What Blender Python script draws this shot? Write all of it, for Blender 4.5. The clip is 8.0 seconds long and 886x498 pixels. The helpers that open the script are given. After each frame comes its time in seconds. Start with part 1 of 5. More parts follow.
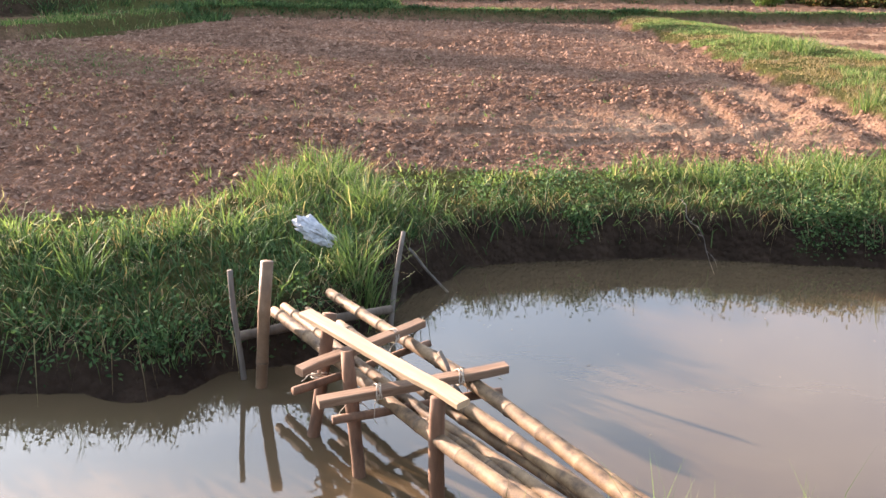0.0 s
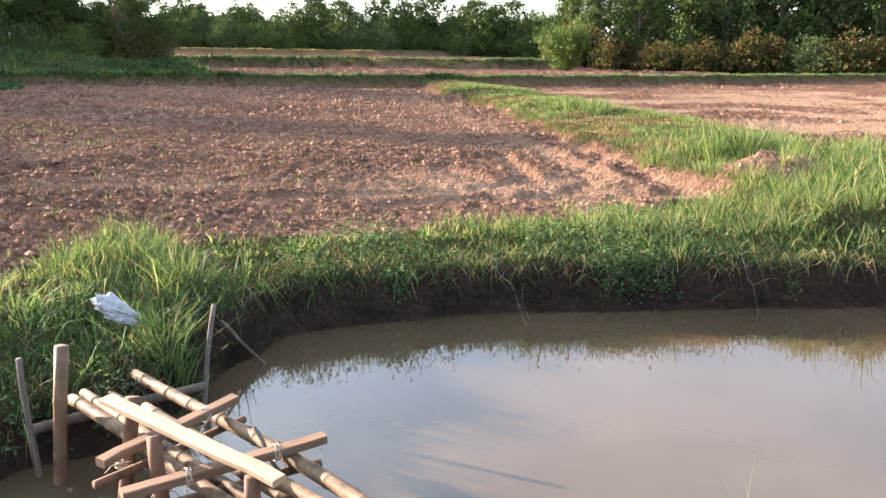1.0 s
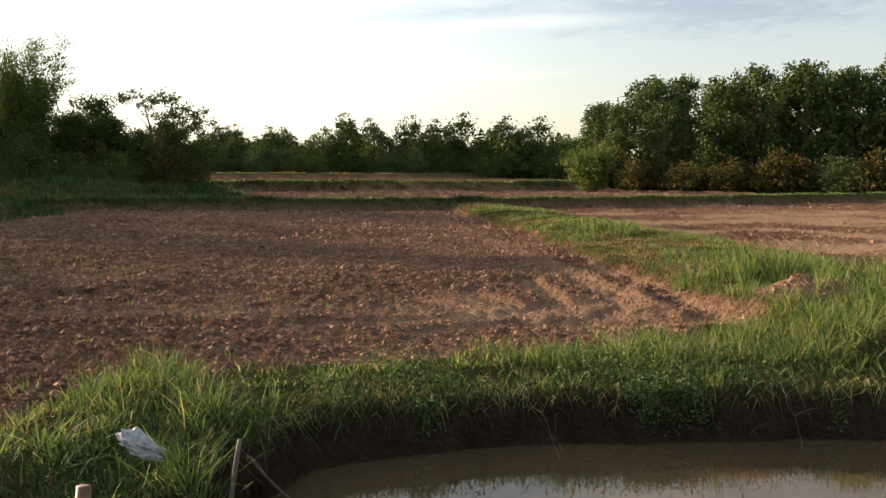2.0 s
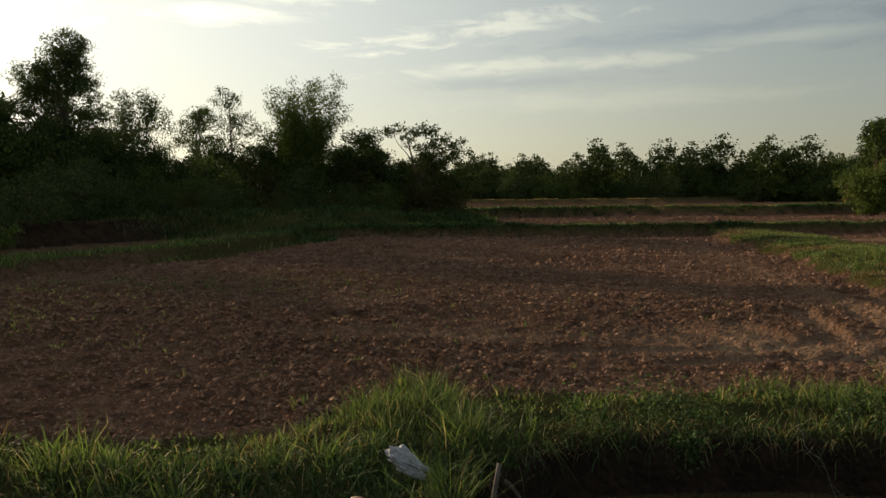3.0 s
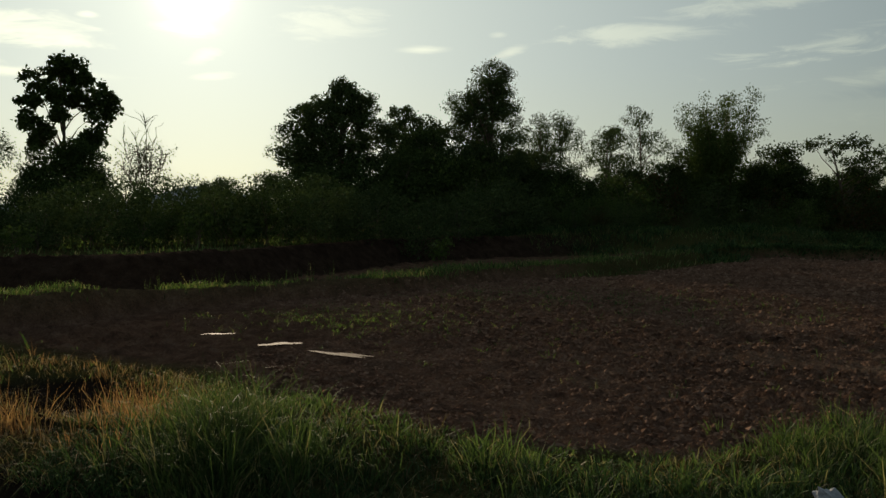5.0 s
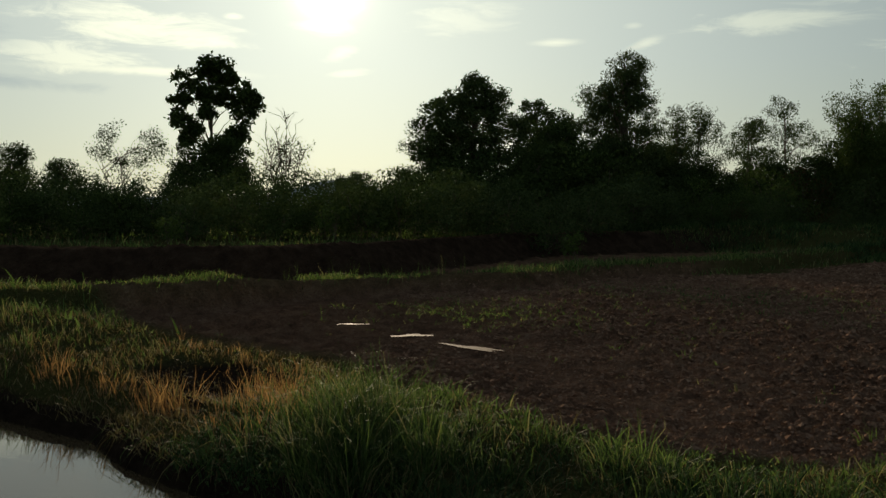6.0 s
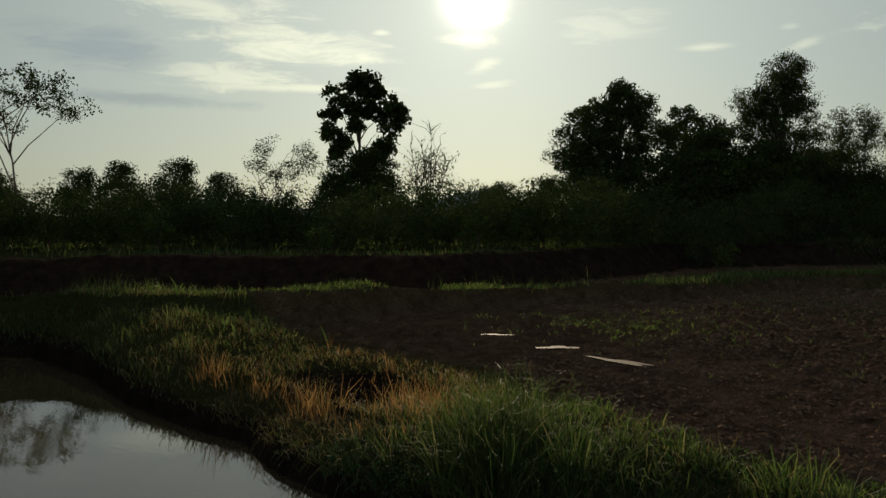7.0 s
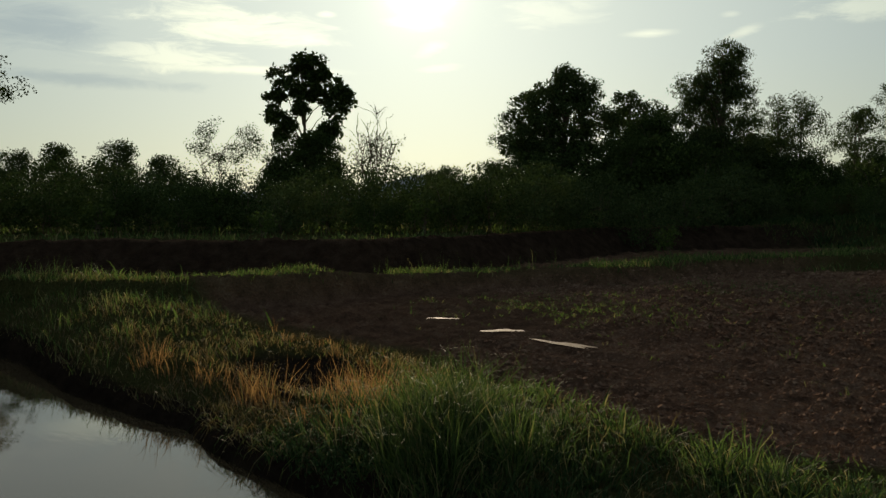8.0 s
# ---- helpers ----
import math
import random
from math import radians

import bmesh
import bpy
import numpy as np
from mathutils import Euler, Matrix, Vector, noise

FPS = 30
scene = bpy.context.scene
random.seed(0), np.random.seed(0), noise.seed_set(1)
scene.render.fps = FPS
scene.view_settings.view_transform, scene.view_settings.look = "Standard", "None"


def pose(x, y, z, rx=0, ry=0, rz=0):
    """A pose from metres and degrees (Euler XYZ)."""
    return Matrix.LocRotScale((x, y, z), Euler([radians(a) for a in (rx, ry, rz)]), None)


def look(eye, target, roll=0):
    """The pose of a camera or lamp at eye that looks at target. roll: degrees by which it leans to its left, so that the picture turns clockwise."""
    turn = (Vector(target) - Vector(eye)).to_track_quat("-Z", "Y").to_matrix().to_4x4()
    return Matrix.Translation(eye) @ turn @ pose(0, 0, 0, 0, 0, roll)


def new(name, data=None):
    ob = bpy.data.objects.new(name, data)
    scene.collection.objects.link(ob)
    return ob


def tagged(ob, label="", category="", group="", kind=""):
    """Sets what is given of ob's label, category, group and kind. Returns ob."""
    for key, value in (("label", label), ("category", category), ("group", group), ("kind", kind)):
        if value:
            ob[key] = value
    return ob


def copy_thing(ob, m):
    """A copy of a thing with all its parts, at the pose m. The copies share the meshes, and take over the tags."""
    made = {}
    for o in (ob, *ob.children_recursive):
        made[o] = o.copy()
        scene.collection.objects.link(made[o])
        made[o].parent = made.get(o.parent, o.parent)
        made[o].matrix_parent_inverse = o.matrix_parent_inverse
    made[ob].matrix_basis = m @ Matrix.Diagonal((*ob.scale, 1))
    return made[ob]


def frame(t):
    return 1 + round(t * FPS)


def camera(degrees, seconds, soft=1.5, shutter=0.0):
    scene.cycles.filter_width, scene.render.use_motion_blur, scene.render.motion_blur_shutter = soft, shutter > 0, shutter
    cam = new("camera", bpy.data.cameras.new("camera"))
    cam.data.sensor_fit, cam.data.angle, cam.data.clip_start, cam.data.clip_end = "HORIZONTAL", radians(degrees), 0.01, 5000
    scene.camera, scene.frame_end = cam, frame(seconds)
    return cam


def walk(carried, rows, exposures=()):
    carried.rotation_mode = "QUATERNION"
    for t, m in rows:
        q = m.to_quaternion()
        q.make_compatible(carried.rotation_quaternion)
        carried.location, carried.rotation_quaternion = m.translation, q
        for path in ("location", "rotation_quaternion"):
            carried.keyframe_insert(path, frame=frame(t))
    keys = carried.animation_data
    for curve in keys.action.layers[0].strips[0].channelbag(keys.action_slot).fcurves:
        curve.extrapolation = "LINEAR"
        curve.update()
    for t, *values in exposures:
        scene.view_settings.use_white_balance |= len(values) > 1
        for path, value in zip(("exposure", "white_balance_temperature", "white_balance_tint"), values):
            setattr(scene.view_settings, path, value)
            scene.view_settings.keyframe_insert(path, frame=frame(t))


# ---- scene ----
cam = camera(54.6, 8.0)
ROWS = [
    (0, 0.034, -0.073, 2.461, 72.200, -1.117, 0.358),
    (0.5, 0.082, -0.079, 2.476, 73.750, -0.905, -7.587),
    (1, 0.111, -0.067, 2.481, 76.522, -1.108, -11.748),
    (1.2, 0.099, -0.072, 2.497, 78.559, -1.232, -12.085),
    (2.3, 0.119, 0.021, 2.567, 85.212, -0.317, -6.484),
    (2.5, 0.099, 0.022, 2.568, 85.370, 0.000, -2.961),
    (3, 0.056, 0.030, 2.569, 86.121, 0.411, 6.724),
    (3.5, 0.033, 0.059, 2.563, 87.079, 0.075, 13.433),
    (4, -0.003, -0.001, 2.580, 87.472, 0.519, 21.750),
    (4.5, -0.027, -0.016, 2.586, 87.716, 0.497, 28.238),
    (5, -0.041, -0.036, 2.579, 87.438, 0.202, 33.289),
    (5.2, -0.049, -0.034, 2.574, 87.229, 0.225, 35.431),
    (6.3, -0.124, -0.011, 2.577, 87.153, -0.037, 44.764),
    (6.5, -0.173, 0.032, 2.565, 87.252, 0.082, 47.104),
    (7, -0.233, 0.083, 2.555, 87.771, 0.144, 51.473),
    (7.5, -0.227, 0.097, 2.553, 87.544, 0.241, 48.987),
    (8, -0.220, 0.091, 2.555, 86.702, 0.052, 47.909),
]
EXPOSURE = [(0, 2.83, 6600, 25), (0.5, 2.9, 6600, 24), (1.2, 2.8, 6400, 22), (2.3, 1.02, 8500, 20), (2.5, 0.82, 8800, 21), (3.0, 0.25, 8000, 15), (3.5, 0.0, 7600, 11), (4.5, -0.61, 7200, 7), (5, -0.58, 7200, 7), (6.5, -0.62, 7250, 6), (7, -0.84, 7200, 6), (7.5, -1.07, 7200, 6), (8, -0.54, 7250, 6)]
walk(cam, [(t, pose(*r)) for t, *r in ROWS], EXPOSURE)

# ---- sky and sun ----
SUN_AZ, SUN_EL = -49.4, 14.2


def sky_world():
    w = bpy.data.worlds.new("evening_sky")
    scene.world = w
    w.use_nodes = True
    nt = w.node_tree
    nt.nodes.clear()
    N, L = nt.nodes.new, nt.links.new
    out, bg = N("ShaderNodeOutputWorld"), N("ShaderNodeBackground")
    sky = N("ShaderNodeTexSky")
    sky.sky_type, sky.sun_disc = "NISHITA", False
    sky.sun_elevation, sky.sun_rotation = radians(SUN_EL), radians(SUN_AZ)
    sky.air_density, sky.dust_density, sky.ozone_density = 1.0, 1.0, 2.0
    tc, sep = N("ShaderNodeTexCoord"), N("ShaderNodeSeparateXYZ")
    L(tc.outputs["Generated"], sep.inputs[0])
    # clouds lie on a flat layer overhead
    up = N("ShaderNodeMath"); up.operation = "MAXIMUM"; up.inputs[1].default_value = 0.0
    L(sep.outputs[2], up.inputs[0])
    add = N("ShaderNodeMath"); add.operation = "ADD"; add.inputs[1].default_value = 0.10
    L(up.outputs[0], add.inputs[0])
    comb = N("ShaderNodeCombineXYZ")
    for i in (0, 1):
        q = N("ShaderNodeMath"); q.operation = "DIVIDE"
        L(sep.outputs[i], q.inputs[0]); L(add.outputs[0], q.inputs[1]); L(q.outputs[0], comb.inputs[i])
    mp = N("ShaderNodeMapping")
    mp.inputs["Rotation"].default_value = (0, 0, radians(-38)); mp.inputs["Scale"].default_value = (0.40, 0.70, 1); mp.inputs["Location"].default_value = (3.1, 1.7, 0)
    L(comb.outputs[0], mp.inputs[0])
    big, fine = N("ShaderNodeTexNoise"), N("ShaderNodeTexNoise")
    big.inputs["Scale"].default_value, big.inputs["Detail"].default_value, big.inputs["Roughness"].default_value = 0.9, 5, 0.6
    big.inputs["Distortion"].default_value = 0.6
    fine.inputs["Scale"].default_value, fine.inputs["Detail"].default_value, fine.inputs["Roughness"].default_value = 3.2, 8, 0.62
    L(mp.outputs[0], big.inputs["Vector"]); L(mp.outputs[0], fine.inputs["Vector"])
    cover = N("ShaderNodeMapRange"); cover.inputs[1].default_value, cover.inputs[2].default_value = 0.46, 0.57
    L(big.outputs["Fac"], cover.inputs[0])
    wisp = N("ShaderNodeMapRange"); wisp.inputs[1].default_value, wisp.inputs[2].default_value = 0.42, 0.57
    L(fine.outputs["Fac"], wisp.inputs[0])
    fac = N("ShaderNodeMath"); fac.operation = "MULTIPLY"
    L(cover.outputs[0], fac.inputs[0]); L(wisp.outputs[0], fac.inputs[1])
    low = N("ShaderNodeMapRange"); low.inputs[1].default_value, low.inputs[2].default_value = 0.27, 0.42
    L(sep.outputs[2], low.inputs[0])
    thin = N("ShaderNodeMath"); thin.operation = "MULTIPLY"
    L(fac.outputs[0], thin.inputs[0]); L(low.outputs[0], thin.inputs[1])
    fac = thin
    # a cloud shows the sky's own light, paler and greyer
    veil = N("ShaderNodeGamma"); veil.inputs[1].default_value = 0.42
    L(sky.outputs[0], veil.inputs[0])
    hsv = N("ShaderNodeHueSaturation"); hsv.inputs["Saturation"].default_value = 0.35; hsv.inputs["Value"].default_value = 0.9
    L(veil.outputs[0], hsv.inputs["Color"])
    haze = N("ShaderNodeHueSaturation"); haze.inputs["Saturation"].default_value = 1.05; haze.inputs["Value"].default_value = 0.8
    L(veil.outputs[0], haze.inputs["Color"])
    mix = N("ShaderNodeMixRGB")
    L(fac.outputs[0], mix.inputs[0]); L(haze.outputs[0], mix.inputs[1]); L(hsv.outputs[0], mix.inputs[2])
    tint = N("ShaderNodeMixRGB"); tint.blend_type = "MULTIPLY"; tint.inputs[0].default_value = 1.0; tint.inputs[2].default_value = (0.88, 1.0, 1.06, 1)
    L(mix.outputs[0], tint.inputs[1])
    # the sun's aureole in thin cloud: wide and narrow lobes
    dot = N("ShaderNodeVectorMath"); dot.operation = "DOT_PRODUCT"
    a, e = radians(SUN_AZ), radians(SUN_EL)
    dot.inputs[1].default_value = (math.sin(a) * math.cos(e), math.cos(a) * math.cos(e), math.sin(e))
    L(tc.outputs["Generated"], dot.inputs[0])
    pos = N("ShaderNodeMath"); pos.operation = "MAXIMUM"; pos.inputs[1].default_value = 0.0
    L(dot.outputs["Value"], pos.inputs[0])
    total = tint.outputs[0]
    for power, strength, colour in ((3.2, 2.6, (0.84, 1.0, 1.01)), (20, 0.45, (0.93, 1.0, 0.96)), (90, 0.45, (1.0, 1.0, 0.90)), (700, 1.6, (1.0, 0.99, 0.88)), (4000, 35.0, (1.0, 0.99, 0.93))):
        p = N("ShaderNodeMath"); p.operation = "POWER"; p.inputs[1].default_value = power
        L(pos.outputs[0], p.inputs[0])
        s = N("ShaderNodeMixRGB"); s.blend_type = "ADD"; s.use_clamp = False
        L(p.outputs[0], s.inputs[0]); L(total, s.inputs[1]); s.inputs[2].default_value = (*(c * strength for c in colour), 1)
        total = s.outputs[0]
    # the sky warms towards the horizon
    warm = N("ShaderNodeMapRange"); warm.inputs[1].default_value, warm.inputs[2].default_value, warm.inputs[3].default_value, warm.inputs[4].default_value = 0.0, 0.16, 1.0, 0.0
    L(sep.outputs[2], warm.inputs[0])
    cream = N("ShaderNodeMixRGB"); cream.blend_type = "MULTIPLY"; cream.inputs[2].default_value = (1.05, 1.02, 0.92, 1)
    L(warm.outputs[0], cream.inputs[0]); L(total, cream.inputs[1])
    total = cream.outputs[0]
    # cloud streaks: bearing, height, half length, half depth, tilt in degrees, fraying
    deg = []
    for op, src in (("ARCTAN2", (0, 1)), ("ARCSINE", (2,))):
        m = N("ShaderNodeMath"); m.operation = op
        for k, c in enumerate(src):
            L(sep.outputs[c], m.inputs[k])
        d = N("ShaderNodeMath"); d.operation = "MULTIPLY"; d.inputs[1].default_value = 57.2958
        L(m.outputs[0], d.inputs[0])
        deg.append(d)
    place = N("ShaderNodeCombineXYZ")
    L(deg[0].outputs[0], place.inputs[0]); L(deg[1].outputs[0], place.inputs[1])
    stretch = N("ShaderNodeVectorMath"); stretch.operation = "MULTIPLY"; stretch.inputs[1].default_value = (0.22, 0.95, 1)
    L(place.outputs[0], stretch.inputs[0])
    fray = N("ShaderNodeTexNoise")
    fray.inputs["Scale"].default_value, fray.inputs["Detail"].default_value, fray.inputs["Roughness"].default_value, fray.inputs["Distortion"].default_value = 1.0, 9, 0.68, 0.8
    L(stretch.outputs[0], fray.inputs["Vector"])

    def streaks(rows):
        whole = None
        for az, el, length, depth, tilt, rag, share in rows:
            mp = N("ShaderNodeMapping"); mp.vector_type = "TEXTURE"
            mp.inputs["Location"].default_value, mp.inputs["Rotation"].default_value, mp.inputs["Scale"].default_value = (az, el, 0), (0, 0, radians(tilt)), (length, depth, 1)
            L(place.outputs[0], mp.inputs[0])
            far = N("ShaderNodeVectorMath"); far.operation = "LENGTH"
            L(mp.outputs[0], far.inputs[0])
            edge = N("ShaderNodeMath"); edge.operation = "MULTIPLY_ADD"; edge.inputs[1].default_value = 1.7 * rag
            L(fray.outputs["Fac"], edge.inputs[0]); L(far.outputs["Value"], edge.inputs[2])
            soft = N("ShaderNodeMapRange"); soft.interpolation_type = "SMOOTHSTEP"
            soft.inputs[1].default_value, soft.inputs[2].default_value, soft.inputs[3].default_value, soft.inputs[4].default_value = 1.1 + 0.8 * rag, 0.1 + 0.8 * rag, 0.0, share
            L(edge.outputs[0], soft.inputs[0])
            if whole is None:
                whole = soft.outputs[0]
            else:
                top = N("ShaderNodeMath"); top.operation = "MAXIMUM"
                L(whole, top.inputs[0]); L(soft.outputs[0], top.inputs[1])
                whole = top.outputs[0]
        return whole

    bright = streaks(((-21, 11.2, 6.5, 0.75, 0, 1.6, 0.8), (-13, 12.6, 8, 0.8, 3, 1.8, 0.7), (-3, 10.6, 11, 1.0, 8, 2.2, 0.8), (1, 8.2, 13, 0.7, 2.5, 1.8, 0.6), (16, 9.3, 12, 0.6, 1, 1.8, 0.5), (6, 5.8, 16, 0.9, 1, 1.2, 0.25),
                      (-34.5, 10.5, 2.1, 0.33, 0, 0.8, 0.75), (-28.8, 10.3, 1.3, 0.4, 14, 1.2, 0.7), (-29.6, 11.4, 0.8, 0.25, 0, 1.0, 0.4), (-62.5, 11.0, 7.5, 1.5, -5, 1.6, 1.0), (-65, 9.0, 5.5, 1.3, 0, 2.0, 0.8), (-62, 8.3, 9.0, 0.38, 0, 1.0, 0.75),
                      (-69, 13.6, 10, 1.4, -10, 1.8, 0.9), (-55.5, 11.9, 0.8, 0.25, 0, 0.7, 0.7), (-49.6, 11.45, 2.6, 0.62, 0, 0.8, 1.0), (-48.3, 12.6, 1.6, 0.4, 4, 1.2, 0.8), (-48.7, 9.8, 1.3, 0.55, 22, 1.2, 0.5), (-48.2, 8.6, 1.7, 0.3, 6, 1.0, 0.4), (-41, 12, 4, 1.2, 0, 1.8, 0.35)))
    grey = streaks(((9, 9.6, 12, 1.0, 2, 1.6, 0.6), (27, 10, 14, 2.4, 0, 1.4, 0.9), (10, 12.6, 12, 0.9, 3, 1.6, 0.5), (-2, 7.0, 10, 0.7, 2, 1.4, 0.5), (-73, 10.3, 5.5, 1.8, -4, 1.2, 0.8), (-70, 7.3, 8.5, 0.6, -2, 1.0, 0.8), (-74, 14.5, 5, 1.4, 0, 1.4, 0.6)))
    for fac, colour in ((grey, (0.72, 0.76, 0.84, 1)), (bright, (1.55, 1.45, 1.28, 1))):
        c = N("ShaderNodeMixRGB"); c.blend_type = "MULTIPLY"; c.inputs[2].default_value = colour
        L(fac, c.inputs[0]); L(total, c.inputs[1])
        total = c.outputs[0]
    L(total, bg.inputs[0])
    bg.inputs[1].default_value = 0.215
    L(bg.outputs[0], out.inputs[0])


sky_world()
lamp = bpy.data.lights.new("sun", "SUN")
lamp.energy, lamp.angle, lamp.color = 5.0, radians(0.8), (1.0, 0.83, 0.64)
sun = new("sun", lamp)
_a, _e = radians(SUN_AZ), radians(SUN_EL)
sun.matrix_world = look((0, 0, 30), (-math.sin(_a) * math.cos(_e) * 10, -math.cos(_a) * math.cos(_e) * 10, 30 - math.sin(_e) * 10))


# ---- materials ----
def material(name):
    m = bpy.data.materials.new(name)
    m.use_nodes = True
    nt = m.node_tree
    nt.nodes.clear()
    out, b = nt.nodes.new("ShaderNodeOutputMaterial"), nt.nodes.new("ShaderNodeBsdfPrincipled")
    nt.links.new(b.outputs[0], out.inputs[0])
    return m, nt, b, out


def noise_node(nt, scale, detail=6, rough=0.6, stretch=None, coord="Object"):
    tc, n = nt.nodes.new("ShaderNodeTexCoord"), nt.nodes.new("ShaderNodeTexNoise")
    n.inputs["Scale"].default_value, n.inputs["Detail"].default_value, n.inputs["Roughness"].default_value = scale, detail, rough
    if stretch:
        mp = nt.nodes.new("ShaderNodeMapping")
        mp.inputs["Scale"].default_value = stretch
        nt.links.new(tc.outputs[coord], mp.inputs[0])
        nt.links.new(mp.outputs[0], n.inputs["Vector"])
    else:
        nt.links.new(tc.outputs[coord], n.inputs["Vector"])
    return n


def ramp(nt, src, stops):
    r = nt.nodes.new("ShaderNodeValToRGB")
    el = r.color_ramp.elements
    while len(el) < len(stops):
        el.new(0.5)
    for e, (p, c) in zip(el, stops):
        e.position, e.color = p, (*c, 1)
    nt.links.new(src, r.inputs[0])
    return r.outputs[0]


def mix_col(nt, fac, a, b, mode="MIX"):
    n = nt.nodes.new("ShaderNodeMixRGB")
    n.blend_type = mode
    for i, v in enumerate((fac, a, b)):
        if isinstance(v, (int, float)):
            n.inputs[i].default_value = v
        elif isinstance(v, tuple):
            n.inputs[i].default_value = (*v, 1)
        else:
            nt.links.new(v, n.inputs[i])
    return n.outputs[0]


def bump(nt, b, src, strength, dist):
    n = nt.nodes.new("ShaderNodeBump")
    n.inputs["Strength"].default_value, n.inputs["Distance"].default_value = strength, dist
    nt.links.new(src, n.inputs["Height"])
    nt.links.new(n.outputs[0], b.inputs["Normal"])


def attr(nt, name):
    n = nt.nodes.new("ShaderNodeAttribute")
    n.attribute_name = name
    return n.outputs["Fac"]


def ground_material():
    m, nt, b, out = material("soil_and_turf")
    broad, mid, fine, lumps = noise_node(nt, 0.35, 4), noise_node(nt, 3.0, 6), noise_node(nt, 28, 8, 0.7), noise_node(nt, 5.0, 5, 0.7)
    soil = ramp(nt, mid.outputs["Fac"], [(0.3, (0.128, 0.073, 0.051)), (0.55, (0.242, 0.144, 0.099)), (0.75, (0.33, 0.212, 0.150))])
    soil = mix_col(nt, 0.85, soil, ramp(nt, fine.outputs["Fac"], [(0.3, (0.55, 0.55, 0.55)), (0.7, (1.25, 1.2, 1.15))]), "MULTIPLY")
    soil = mix_col(nt, 0.5, soil, ramp(nt, broad.outputs["Fac"], [(0.35, (0.8, 0.78, 0.76)), (0.65, (1.15, 1.1, 1.05))]), "MULTIPLY")
    packed = ramp(nt, fine.outputs["Fac"], [(0.3, (0.38, 0.24, 0.15)), (0.7, (0.51, 0.345, 0.23))])
    turf = ramp(nt, fine.outputs["Fac"], [(0.3, (0.045, 0.05, 0.018)), (0.6, (0.10, 0.095, 0.035)), (0.8, (0.17, 0.13, 0.07))])
    # dark shore mud, used too as painted shade on the plateau face
    mud_and_shade = ramp(nt, mid.outputs["Fac"], [(0.3, (0.022, 0.015, 0.011)), (0.7, (0.055, 0.037, 0.026))])
    c = mix_col(nt, attr(nt, "packed"), soil, packed)
    c = mix_col(nt, attr(nt, "turf"), c, turf)
    c = mix_col(nt, attr(nt, "mud_and_shade"), c, mud_and_shade)
    nt.links.new(c, b.inputs["Base Color"])
    b.inputs["Roughness"].default_value = 0.92
    b.inputs["Specular IOR Level"].default_value = 0.0
    b.inputs["Diffuse Roughness"].default_value = 1.0
    cells = nt.nodes.new("ShaderNodeTexVoronoi")
    cells.inputs["Scale"].default_value, cells.inputs["Randomness"].default_value = 15.0, 1.0
    tc = nt.nodes.new("ShaderNodeTexCoord")
    nt.links.new(mix_col(nt, 0.04, tc.outputs["Object"], fine.outputs["Color"], "ADD"), cells.inputs["Vector"])
    both = mix_col(nt, 0.5, fine.outputs["Fac"], lumps.outputs["Fac"])
    grains = mix_col(nt, 0.45, both, ramp(nt, cells.outputs["Distance"], [(0.0, (1, 1, 1)), (0.75, (0, 0, 0))]))
    bump(nt, b, grains, 1.0, 0.14)
    return m


def plain(name, stops, scale, rough=0.85, spec=0.3, bmp=0.4, dist=0.01, stretch=None, island=0.0, detail=6):
    m, nt, b, out = material(name)
    n = noise_node(nt, scale, detail, 0.65, stretch)
    c = ramp(nt, n.outputs["Fac"], stops)
    if island:
        g = nt.nodes.new("ShaderNodeNewGeometry")
        c = mix_col(nt, 1.0, c, ramp(nt, g.outputs["Random Per Island"], [(0, (1 - island,) * 3), (1, (1 + island,) * 3)]), "MULTIPLY")
    nt.links.new(c, b.inputs["Base Color"])
    b.inputs["Roughness"].default_value, b.inputs["Specular IOR Level"].default_value = rough, spec
    if bmp:
        bump(nt, b, n.outputs["Fac"], bmp, dist)
    return m


def leafy(name, dark, light, dry=None, dry_share=0.0, through_share=0.45, rough=0.65, spec=0.2):
    """Foliage: each leaf or blade has its own tone, and light shines through it."""
    m, nt, b, out = material(name)
    g = nt.nodes.new("ShaderNodeNewGeometry")
    stops = [(0.0, dark), (max(0.05, 1 - dry_share - 0.02), light)]
    if dry:
        stops += [(1 - dry_share, dry), (1.0, tuple(v * 0.7 for v in dry))]
    c = ramp(nt, g.outputs["Random Per Island"], stops)
    n = noise_node(nt, 0.6, 3)
    c = mix_col(nt, 0.6, c, ramp(nt, n.outputs["Fac"], [(0.35, (0.7, 0.72, 0.7)), (0.65, (1.2, 1.2, 1.1))]), "MULTIPLY")
    nt.links.new(c, b.inputs["Base Color"])
    b.inputs["Roughness"].default_value, b.inputs["Specular IOR Level"].default_value = rough, spec
    tr, mx = nt.nodes.new("ShaderNodeBsdfTranslucent"), nt.nodes.new("ShaderNodeMixShader")
    nt.links.new(mix_col(nt, 1.0, c, (1.38, 1.48, 1.0), "MULTIPLY"), tr.inputs[0])
    mx.inputs[0].default_value = through_share
    nt.links.new(b.outputs[0], mx.inputs[1])
    nt.links.new(tr.outputs[0], mx.inputs[2])
    nt.links.new(mx.outputs[0], out.inputs[0])
    return m


